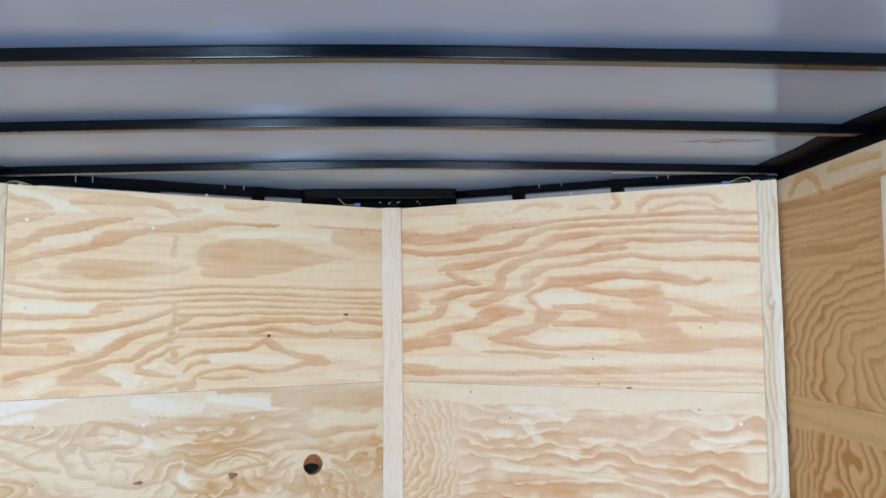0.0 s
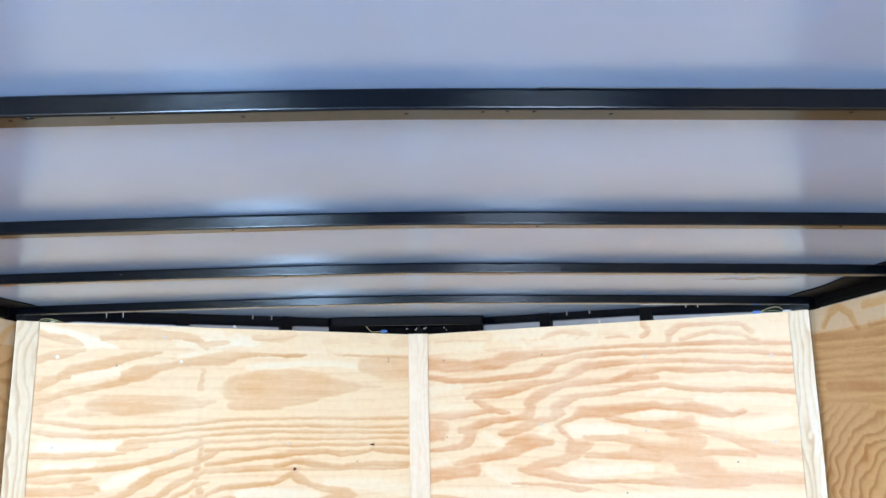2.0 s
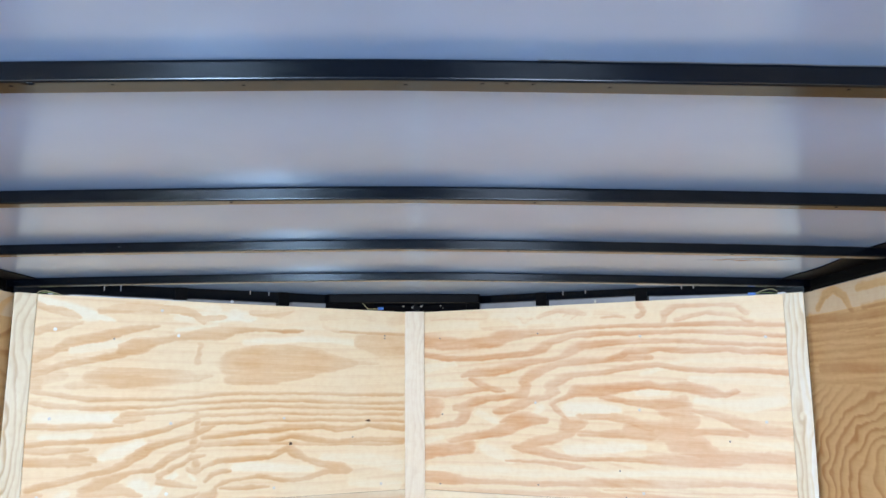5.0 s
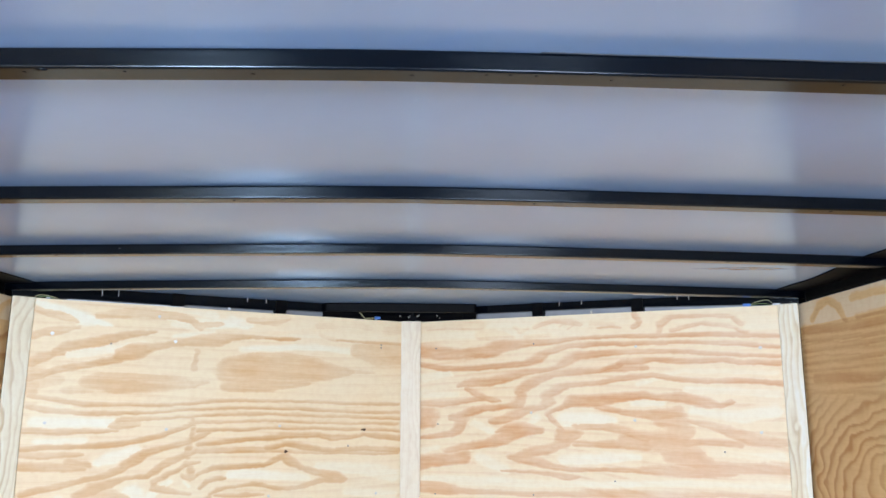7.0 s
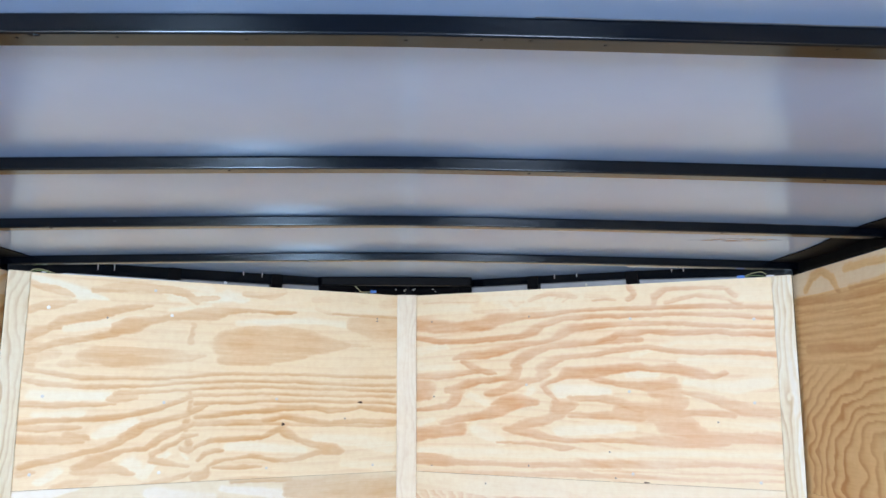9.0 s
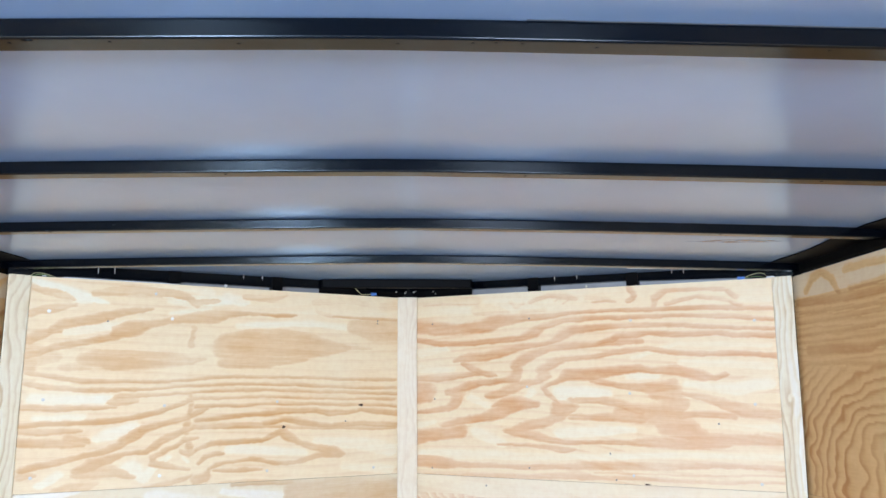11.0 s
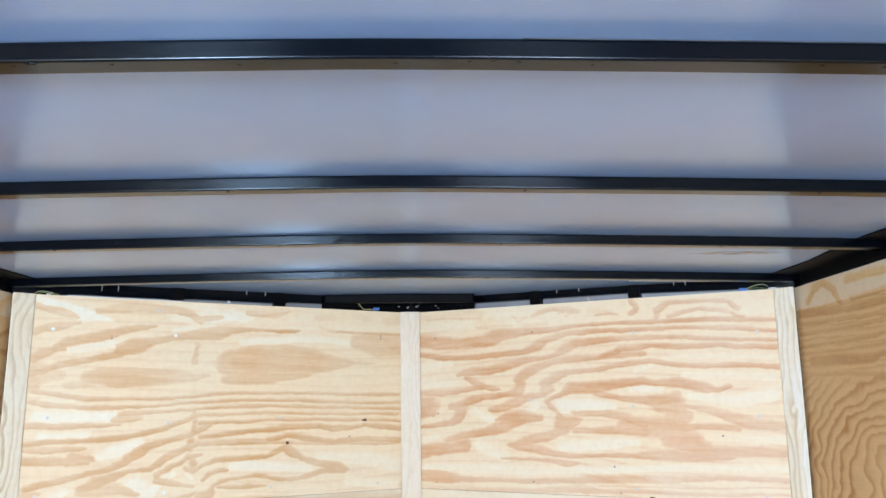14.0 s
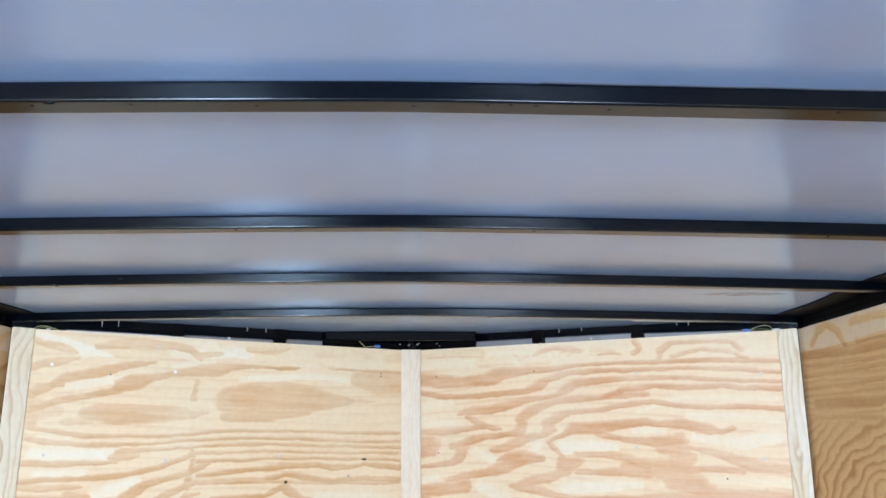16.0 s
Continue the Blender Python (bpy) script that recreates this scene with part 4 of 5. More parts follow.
def figure_side_right(x, z):
    stroke(.8, (0.078, 1.820, 0.0102), (0.111, 1.857, 0.0134), (0.172, 1.867, 0.0130), (0.237, 1.839, 0.0127), (0.265, 1.797, 0.0094))
    stroke(.7, (0.317, 1.854, 0.0122), (0.433, 1.855, 0.0101), (0.549, 1.846, 0.0096))
    stroke(.6, (0.328, 1.802, 0.0076), (0.455, 1.802, 0.0086), (0.558, 1.810, 0.0082))
    stroke(.75, (0.018, 1.794, 0.0156), (0.147, 1.785, 0.0131), (0.310, 1.777, 0.0122), (0.543, 1.776, 0.0096))
    stroke(.6, (0.015, 1.759, 0.0069), (0.245, 1.750, 0.0063), (0.540, 1.746, 0.0055))
    stroke(.65, (0.012, 1.730, 0.0069), (0.243, 1.727, 0.0063), (0.538, 1.727, 0.0055))
    stroke(.7, (0.008, 1.690, 0.0069), (0.239, 1.692, 0.0063), (0.390, 1.691, 0.0059), (0.536, 1.701, 0.0055))
    stroke(.6, (0.006, 1.669, 0.0052), (0.237, 1.668, 0.0047), (0.388, 1.669, 0.0059), (0.533, 1.675, 0.0055))
    stroke(.95, (0.061, 1.642, 0.0153), (0.202, 1.643, 0.0160), (0.327, 1.637, 0.0166), (0.399, 1.634, 0.0132), (0.441, 1.645, 0.0100), (0.531, 1.650, 0.0055))
    stroke(.8, (0.007, 1.598, 0.0069), (0.057, 1.605, 0.0068), (0.231, 1.601, 0.0063), (0.409, 1.594, 0.0058), (0.526, 1.597, 0.0041))
    stroke(.75, (0.091, 1.573, 0.0067), (0.228, 1.571, 0.0079), (0.380, 1.578, 0.0074), (0.525, 1.582, 0.0041))
    stroke(.9, (0.194, 1.561, 0.0064), (0.273, 1.548, 0.0077), (0.347, 1.530, 0.0075), (0.415, 1.513, 0.0087), (0.479, 1.497, 0.0098), (0.427, 1.491, 0.0101), (0.313, 1.486, 0.0061))
    stroke(.8, (0.002, 1.546, 0.0052), (0.157, 1.527, 0.0065), (0.183, 1.513, 0.0064), (0.137, 1.488, 0.0065), (0.007, 1.468, 0.0103))
    stroke(.9, (0.206, 1.508, 0.0095), (0.300, 1.501, 0.0122))
    stroke(.9, (0.452, 1.477, 0.0057), (0.370, 1.478, 0.0059), (0.281, 1.466, 0.0077), (0.184, 1.452, 0.0096), (0.192, 1.432, 0.0096), (0.230, 1.416, 0.0094), (0.180, 1.404, 0.0080))
    stroke(.8, (0.535, 1.562, 0.0068), (0.477, 1.551, 0.0084), (0.470, 1.533, 0.0070), (0.506, 1.518, 0.0069), (0.543, 1.489, 0.0054))
    stroke(.85, (0.541, 1.472, 0.0054), (0.450, 1.461, 0.0071), (0.395, 1.448, 0.0116), (0.379, 1.419, 0.0146), (0.319, 1.388, 0.0150), (0.294, 1.342, 0.0182), (0.297, 1.312, 0.0121), (0.352, 1.286, 0.0089), (0.457, 1.259, 0.0070))
    stroke(.9, (0.146, 1.407, 0.0081), (0.109, 1.381, 0.0099), (0.099, 1.348, 0.0099), (0.171, 1.311, 0.0080), (0.293, 1.274, 0.0061), (0.518, 1.227, 0.0041))
    stroke(.7, (0.024, 1.452, 0.0137), (0.077, 1.419, 0.0117))
    stroke(.75, (0.010, 1.302, 0.0069), (0.167, 1.271, 0.0064), (0.290, 1.243, 0.0046))
    stroke(.75, (0.006, 1.264, 0.0051), (0.197, 1.239, 0.0047))
    stroke(.9, (0.474, 1.441, 0.0070), (0.470, 1.399, 0.0098), (0.414, 1.355, 0.0129), (0.436, 1.313, 0.0114), (0.484, 1.275, 0.0069), (0.521, 1.258, 0.0054))
    stroke(.8, (0.520, 1.401, 0.0082), (0.485, 1.344, 0.0069), (0.510, 1.291, 0.0068))
    stroke(.75, (0.204, 1.310, 0.0063), (0.351, 1.267, 0.0059), (0.505, 1.237, 0.0041))
    stroke(.6, (0.050, 1.137, 0.0084), (0.100, 1.095, 0.0148), (0.023, 1.042, 0.0085))
    stroke(.7, (0.257, 1.210, 0.0215), (0.282, 1.152, 0.0106))
    stroke(.65, (0.221, 1.159, 0.0078), (0.247, 1.102, 0.0108), (0.179, 1.045, 0.0111), (0.221, 0.991, 0.0093))
    stroke(.7, (0.306, 1.096, 0.0120), (0.366, 1.135, 0.0131), (0.346, 1.219, 0.0177))
    stroke(.65, (0.421, 1.143, 0.0085), (0.388, 1.081, 0.0101), (0.422, 1.018, 0.0085))
    u = YC - x
    g = drawn(u, z, 0.002, 41) * soft((z - 1.56) / 0.06)
    d = np.hypot((u - 0.62) * 0.50, z - 1.31) + 0.030 * wander(u * 6, z * 9, 43) + 0.012 * wander(u * 15, z * 22, 44) + 0.004 * wander(u * 40, z * 50, 48)
    arcs = rings_of(d, 0.027) * (0.64 + 0.30 * wander(u * 6, z * 9, 46)) * (1 - soft((z - 1.56) / 0.08))
    fine = 0.5 * rings_of(z + 0.012 * wander(u * 4, z * 9, 45) + 0.004 * wander(u * 16, z * 30, 47), 0.019) * soft((z - 1.56) / 0.06) * (z < 1.803)
    return np.clip(np.maximum(np.maximum(1.1 * g, arcs), 0.85 * fine) + np.where(z > 1.803, -0.45, 0.08), -0.6, 1)


def figure_side_low(x, z):
    u = YC - x
    h = 0.42 * u + 0.045 * wander(u * 3, z * 4, 61) + 0.030 * wander(u * 8, z * 12, 62) + 0.010 * wander(u * 22, z * 30, 64)
    top = 0.25 * bands(u, z, 0.06, 0.10, 65)
    return np.clip(np.where(z > 1.13 + 0.012 * wander(u * 9, z * 0, 67), top, rings_of(h, 0.026) * (0.85 + 0.25 * wander(u * 6, z * 9, 66))) + 0.08, -0.6, 1)


def figure_side(k, tint=0.08):
    def g(x, z):
        big = bands(x, z, 0.055, 0.20, k)
        return np.clip(0.85 * big + np.where(z > 1.803, -0.45, tint), -0.6, 1)
    return g


def figure_strip(k, depth, whiten=0.0):
    def g(x, z):
        h = x + 0.055 * wander(z * 2.6, x * 5, k) + 0.020 * wander(z * 7.5, x * 20, k + 1) + 0.004 * wander(z * 30, x * 70, k + 2)
        late = rings_of(h, 0.021) * (0.70 + 0.45 * wander(z * 3.0, x * 22, k + 3))
        pale = (0.10 if k == 5.0 else 0.30) * soft(wander(z * 2.6, x * 14, k + 4) * 2 + 0.1) + 0.08 * wander(z * 22, x * 60, k + 6)
        # whiter beyond x 0.03, below about z 1.66
        low_white = whiten * soft((x - 0.03 + 0.008 * wander(z * 9, x * 0, k + 6)) / 0.012) * soft((1.66 - z) / 0.08) * (0.75 + 0.35 * wander(z * 5, x * 20, k + 5))
        return np.clip(depth * late - pale - low_white, -0.6, 1)
    return g


# ---- nose walls ----
def nail_mesh(mat_, r=0.0042):
    bm = bmesh.new()
    bmesh.ops.create_cone(bm, cap_ends=True, segments=12, radius1=r * 0.8, radius2=r, depth=0.0016)
    return mesh_of("nail_head", bm, mat_)


NAILS = {"white": nail_mesh(zinc, 0.0056), "pale": nail_mesh(dull, 0.0048), "dark": nail_mesh(rust, 0.003)}


def nails(parent, wall, side, tone, places):
    for u, z in places:
        ob = new("nail_head", NAILS[tone])
        ob.matrix_world = wall @ Matrix.Translation((along(side, u), -0.0008, z)) @ pose(0, 0, 0, 90, 0, 0)
        under(ob, parent)


LEFT, RIGHT = nose_pose(-1), nose_pose(1)
HOLE = (1.064, 0.940, 0.037)
wall_l = tagged(holder("wall_nose_left"), "pale pine plywood wall of the V-shaped trailer nose", "wall", kind="structure")
wall_r = tagged(holder("wall_nose_right"), "pale pine plywood wall with wavy grain in the trailer nose", "wall", kind="structure")
up_l = sheet("plywood_sheet", wall_l, LEFT, 0.006, WP - 0.006, ZS + 0.0005, ZT, 0.0028, figure_left, label="pale plywood with long brown grain bands and oval patches")
low_l = sheet("plywood_sheet", wall_l, LEFT, 0.006, WP - 0.006, 0.0, ZS - 0.0005, 0.0034, figure_left_low, HOLE, "plywood with a round drilled hole and small red knots", (white_ply, ply_edge))
up_r = sheet("plywood_sheet", wall_r, RIGHT, 0.006, WP - 0.006, ZS + 0.0005, ZT, 0.0028, figure_right, label="pale plywood with zigzag orange grain", mats=(peach_ply, ply_edge))
low_r = sheet("plywood_sheet", wall_r, RIGHT, 0.006, WP - 0.006, 0.0, ZS - 0.0005, 0.0034, figure_right_low, label="pale plywood with ring-shaped grain", mats=(pink_ply, ply_edge))

nails(up_l, LEFT, -1, "white", [(0.127, 1.771), (0.500, 1.762), (0.487, 1.255)])
nails(low_l, LEFT, -1, "white", [(0.483, 1.120), (0.842, 1.119)])
nails(up_l, LEFT, -1, "pale", [(0.112, 1.266), (0.130, 1.498), (0.490, 1.477), (0.870, 1.487), (0.842, 1.254), (1.243, 1.247), (0.443, 1.842)])
nails(low_l, LEFT, -1, "pale", [(1.241, 1.117), (1.241, 0.823), (0.117, 1.118)])
nails(up_l, LEFT, -1, "dark", [(1.252, 1.774), (1.252, 1.784), (0.300, 1.746), (1.129, 1.416)])
nails(low_l, LEFT, -1, "dark", [(0.166, 0.962), (0.162, 1.136)])
nails(low_r, RIGHT, 1, "white", [(0.138, 1.122)])
nails(up_r, RIGHT, 1, "pale", [(0.125, 1.745), (0.138, 1.483), (0.531, 1.516), (0.897, 1.538), (0.519, 1.760), (0.528, 1.249), (0.133, 1.241)])
nails(low_r, RIGHT, 1, "pale", [(0.560, 1.110), (0.908, 1.115)])
nails(up_r, RIGHT, 1, "dark", [(0.884, 1.780), (1.276, 1.774), (1.266, 1.494), (1.275, 1.244), (0.893, 1.259), (0.586, 1.233), (0.604, 1.317), (0.250, 1.421)])
nails(low_r, RIGHT, 1, "dark", [(1.058, 1.191), (1.287, 1.098), (0.262, 1.162), (0.908, 1.105)])


def knot(parent, wall, x, z, rx, rz, mat_, label):
    bm = bmesh.new()
    bmesh.ops.create_cone(bm, cap_ends=True, segments=14, radius1=0.85, radius2=1.0, depth=0.0014)
    for v in bm.verts:
        k = 1 + 0.18 * math.sin(3 * math.atan2(v.co.y, v.co.x) + x * 9)
        v.co = Vector((v.co.x * rx * k, v.co.z - 0.0006, v.co.y * rz * k))
    part("knot", bm, mat_, parent, label, wall @ Matrix.Translation((x, 0, z)))


knot(up_l, LEFT, 0.897, 1.400, 0.006, 0.0055, knot_wood, "small dark knot")
knot(up_l, LEFT, 1.189, 1.473, 0.010, 0.004, knot_wood, "small dark knot")
knot(low_l, LEFT, 0.776, 0.931, 0.016, 0.011, red_knot, "small red knot")
knot(low_l, LEFT, 0.472, 0.938, 0.015, 0.006, red_knot, "small red knot")
knot(up_r, RIGHT, WP - 0.484, 1.223, 0.010, 0.0022, knot_wood, "dark pitch streak")

# the drilled hole: a wooden block behind it with a second, lower hole into the dark
bm, rings = bmesh.new(), []
for k in range(40):
    a = math.tau * k / 40
    co, si = math.cos(a), math.sin(a)
    wob = 1 + 0.06 * math.sin(3 * a + 1.0)
    prof = ((0.060 * co, PLY + 0.001, 0.060 * si), (0.033 * wob * co, PLY + 0.001, -0.016 + 0.0195 * wob * si),
            (0.031 * wob * co, PLY + 0.02, -0.016 + 0.0180 * wob * si), (0.060 * co, PLY + 0.02, 0.060 * si))
    rings.append([bm.verts.new((HOLE[0] + x, y, HOLE[1] + z)) for x, y, z in prof])
for p, q in zip(rings, rings[1:] + rings[:1]):
    for k in range(4):
        bm.faces.new((p[k], p[(k + 1) % 4], q[(k + 1) % 4], q[k]))
part("hole_backing", bm, plug_wood, low_l, "reddish wood behind the hole", LEFT)
bm = box(HOLE[0] - 0.06, HOLE[0] + 0.06, PLY + 0.021, PLY + 0.026, HOLE[1] - 0.08, HOLE[1] + 0.06)
part("hole_back", bm, void_black, low_l, "dark cavity behind the hole", LEFT)


# ---- side walls ----
def side_pose(side):
    """Local x towards the nose, y outwards, z up; inner face on the plane of the wall."""
    if side > 0:
        return Matrix(((0, 1, 0, HW), (1, 0, 0, 0), (0, 0, 1, 0), (0, 0, 0, 1)))
    return Matrix(((0, -1, 0, -HW), (1, 0, 0, 0), (0, 0, 1, 0), (0, 0, 0, 1)))


SIDE_L, SIDE_R = side_pose(-1), side_pose(1)
wall_w = tagged(holder("wall_left"), "tan pine plywood side wall of the trailer", "wall", kind="structure")
wall_e = tagged(holder("wall_right"), "tan pine plywood side wall with arched grain", "wall", kind="structure")
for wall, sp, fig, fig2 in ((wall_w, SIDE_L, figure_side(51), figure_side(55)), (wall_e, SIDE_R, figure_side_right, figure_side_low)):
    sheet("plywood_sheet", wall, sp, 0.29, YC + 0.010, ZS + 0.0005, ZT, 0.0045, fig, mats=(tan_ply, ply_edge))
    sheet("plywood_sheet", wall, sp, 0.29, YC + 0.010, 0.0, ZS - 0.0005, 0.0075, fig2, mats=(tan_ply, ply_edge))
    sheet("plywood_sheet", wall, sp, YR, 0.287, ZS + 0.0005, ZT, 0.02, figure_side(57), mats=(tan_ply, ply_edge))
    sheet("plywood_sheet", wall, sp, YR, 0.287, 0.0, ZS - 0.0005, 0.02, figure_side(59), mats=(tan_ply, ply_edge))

# ---- wooden strips over the joints ----
def strip(name, wall, m, x0, x1, z0, z1, k, label, wood=None):
    """An upright strip of thin board, its front proud of the wall plane."""
    thick = 0.004 if wood else 0.009
    nx, nz = 24, 260
    bm = bmesh.new()
    vs = [[bm.verts.new((x0 + (x1 - x0) * i / nx + 0.0022 * math.sin(j * 0.031 + k) , -thick + (0.0015 if i in (0, nx) else 0), z0 + (z1 - z0) * j / nz)) for i in range(nx + 1)] for j in range(nz + 1)]
    for j in range(nz):
        for i in range(nx):
            bm.faces.new((vs[j][i], vs[j][i + 1], vs[j + 1][i + 1], vs[j + 1][i]))
    border = [e for e in bm.edges if e.is_boundary]
    r = bmesh.ops.extrude_edge_only(bm, edges=border)
    for v in r["geom"]:
        if isinstance(v, bmesh.types.BMVert):
            v.co.y = 0.0
    X = np.array([v.co.x for v in bm.verts])
    Z = np.array([v.co.z for v in bm.verts])
    ob = part(name, bm, wood or strip_wood, wall, label, m)
    att = ob.data.attributes.new("grain", "FLOAT", "POINT")
    att.data.foreach_set("value", figure_strip(k, (1.15 if k == 5.0 else 0.75) if wood else 0.40, 0.55 if k == 8.0 else 0.0)(X, Z).astype(np.float32))
    return ob


strip("joint_strip", wall_l, Matrix.Translation((0, YA - 0.021, 0)), -0.038, 0.036, 0.0, ZT + 0.001, 3.0, "whitish board strip over the nose joint")


def corner_pose(side):
    """A pose on the corner of side wall and nose, its face turned half-way between them."""
    a = Vector((side * (HW - 0.012), YC - 0.009, 0))
    b2 = (LEFT @ Vector((0.069, -0.001, 0))) if side < 0 else (RIGHT @ Vector((WP - 0.065, -0.001, 0)))
    p, q = (a, b2) if side < 0 else (b2, a)
    ax = (q - p).normalized()
    ay = Vector((0, 0, 1)).cross(ax)
    return Matrix(((ax.x, ay.x, 0, p.x), (ax.y, ay.y, 0, p.y), (0, 0, 1, 0), (0, 0, 0, 1))), (q - p).length


cm, cw = corner_pose(-1)
strip("corner_strip", wall_l, cm, 0.0, cw, 0.0, ZT + 0.001, 5.0, "pale board strip with brown grain in the corner", corner_wood)
cm, cw = corner_pose(1)
strip("corner_strip", wall_r, cm, 0.0, cw, 0.0, ZT + 0.001, 8.0, "pale board strip with brown grain in the corner", corner_wood)
strip("batten", wall_e, SIDE_R, 2.085, 2.158, 0.0, 1.79, 9.0, "pale upright batten on the side wall")

# ---- outer skin of the nose, posts and rails ----
EDGES = sorted(BACK_BOWS + BOWS)


def hang(y):
    for a, b2 in zip(EDGES, EDGES[1:]):
        a += BOW_W
        if a < y < b2:
            return 0.006 * math.sin(math.pi * (y - a) / (b2 - a)) ** 2
    return 0.0


for side, M in ((-1, LEFT), (1, RIGHT)):
    tag = "left" if side < 0 else "right"
    far = (0.0, WP + 0.02) if side < 0 else (-0.02, WP)
    ob = tagged(thing("wall_outer_" + tag, box(far[0], far[1], 0.044, 0.047, 0.0, 1.95), skin, M), "pale grey aluminium outer skin behind the nose plywood", "wall skin", kind="structure")
    steps = ((0.0, 1.880), (0.14, 1.881), (0.18, 1.886), (0.5, 1.886), (0.52, 1.889), (0.86, 1.890), (0.9, 1.896), (WP, 1.900)) if side < 0 else ((0.0, 1.880), (0.12, 1.882), (0.17, 1.886), (0.3, 1.889), (0.5, 1.895), (0.52, 1.898), (WP, 1.902))
    bm, rings = bmesh.new(), []
    for i in range(41):
        u = WP * i / 40
        low_z = float(np.interp(u, [q[0] for q in steps], [q[1] for q in steps]))
        w = M @ Vector((along(side, u), 0.02, 0))
        top_z = roof(w.x, w.y) - 0.0006
        prof = ((PLY + 0.001, top_z), (PLY + 0.001, low_z + 0.003), (PLY + 0.004, low_z), (0.042, low_z), (0.042, top_z))
        rings.append([bm.verts.new((along(side, u), y, z)) for y, z in prof])
    for p, q in zip(rings, rings[1:]):
        for i in range(5):
            bm.faces.new((p[i], p[(i + 1) % 5], q[(i + 1) % 5], q[i]))
    bm.faces.new(rings[0])
    bm.faces.new(rings[-1])
    tagged(thing("nose_rail", bm, black, M), "black steel rail under the roof along the nose", "steel rail", "nose rails")
    for u in ((0.503, 0.860, 1.19) if side < 0 else (0.512, 0.872, 1.19)):
        x = along(side, u)
        bm = box(x - 0.02, x + 0.02, PLY + 0.0004, 0.041, 0.0, 1.913, 0.002)
        add_box(bm, x - 0.02, x + 0.02, PLY - 0.004, PLY + 0.0008, 1.882, 1.932, 0.001)
        tagged(thing("nose_post", bm, black_rough, M), "black steel upright post behind the plywood", "steel post", "nose posts")
    bm, rings = bmesh.new(), []
    for i in range(60):
        y = YR + (YC - 0.031 - YR) * i / 59
        top_z = roof(HW + 0.01, y) + 0.004
        prof = ((0.004, top_z), (0.004, 1.889), (0.008, 1.884), (0.046, 1.884), (0.046, top_z))
        rings.append([bm.verts.new((side * (HW + x), y, z)) for x, z in prof])
    for p, q in zip(rings, rings[1:]):
        for i in range(5):
            bm.faces.new((p[i], p[(i + 1) % 5], q[(i + 1) % 5], q[i]))
    bm.faces.new(rings[0])
    bm.faces.new(rings[-1])
    tagged(thing("roof_rail", bm, black_rough, None), "black steel roof rail along the side wall", "steel rail", "roof rails")
    # added black strip that imitates the rail's dark reflection in the ceiling
    bm, rings = bmesh.new(), []
    for i in range(90):
        y = YR + (YC + 0.02 - YR) * i / 89
        edge = [(side * (HW + 0.003 - 0.085 * k / 4), roof(HW + 0.003 - 0.085 * k / 4, y) - hang(y)) for k in range(5)]
        rings.append([bm.verts.new((x, y, z - 0.0006)) for x, z in edge] + [bm.verts.new((x, y, z - 0.0040)) for x, z in edge[::-1]])
    for p, q in zip(rings, rings[1:]):
        for i in range(10):
            bm.faces.new((p[i], p[(i + 1) % 10], q[(i + 1) % 10], q[i]))
    bm.faces.new(rings[0])
    bm.faces.new(rings[-1])
    tagged(thing("rail_reflection", bm, black_rough), "flat black strip under the ceiling in place of the roof rail's reflection", "steel flange", "rail flanges")
    x0, x1 = (HW + PLY + 0.002, HW + 0.05) if side > 0 else (-HW - 0.05, -HW - PLY - 0.002)
    c0, c1 = sorted((side * (HW + 0.003), side * (HW + 0.075)))
    bm = box(c0, c1, YC - 0.0305, YC + 0.10, 0.0, roof(HW, YC) + 0.005, 0.003)
    tagged(thing("corner_post", bm, black_rough), "black steel post in the corner of the nose", "steel post", "corner posts")
    ob = thing("wall_backing_" + tag, box(x0, x1, YR, YC - 0.032, 0.0, 1.883), skin)
    tagged(ob, "pale aluminium outer wall of the trailer", "wall skin", kind="structure")


bm = box(-0.05, 0.05, YA + 0.013, YA + 0.06, 0.0, 1.935, 0.003)
tagged(thing("tip_post", bm, black_rough), "black steel post in the tip of the nose", "steel post")

# ---- ceiling: one thin sheet that hangs a little between the bows ----
def half_width(y):
    return 1.262 if y < 2.76 else max(0.02, 1.262 - (y - 2.76) * 1.262 / 0.71)


ys = {YR + i * 0.009 for i in range(int((3.47 - YR) / 0.009) + 1)} | {3.47}
cuts = [e for y in EDGES for e in (y, y + BOW_W)]
ys = sorted({y for y in ys if all(abs(y - e) > 0.004 for e in cuts)} | {e for e in cuts if e > YR})
bm = bmesh.new()
low, high = [], []
NX = 40
for y in ys:
    hw = half_width(y)
    row = [(-hw + 2 * hw * i / NX) for i in range(NX + 1)]
    low.append([bm.verts.new((x, y, roof(x, y) - hang(y))) for x in row])
    high.append([bm.verts.new((x, y, roof(x, y) + 0.012)) for x in row])
for j in range(len(ys) - 1):
    for i in range(NX):
        bm.faces.new((low[j][i], low[j + 1][i], low[j + 1][i + 1], low[j][i + 1])).smooth = True
        bm.faces.new((high[j][i], high[j][i + 1], high[j + 1][i + 1], high[j + 1][i]))
    bm.faces.new((low[j][0], high[j][0], high[j + 1][0], low[j + 1][0]))
    bm.faces.new((low[j][NX], low[j + 1][NX], high[j + 1][NX], high[j][NX]))
for i in range(NX):
    bm.faces.new((low[0][i], low[0][i + 1], high[0][i + 1], high[0][i]))
    bm.faces.new((low[-1][i], high[-1][i], high[-1][i + 1], low[-1][i + 1]))
tagged(thing("ceiling", bm, roof_sheet), "blue-grey painted metal roof sheet with soft reflections", "ceiling", kind="structure")


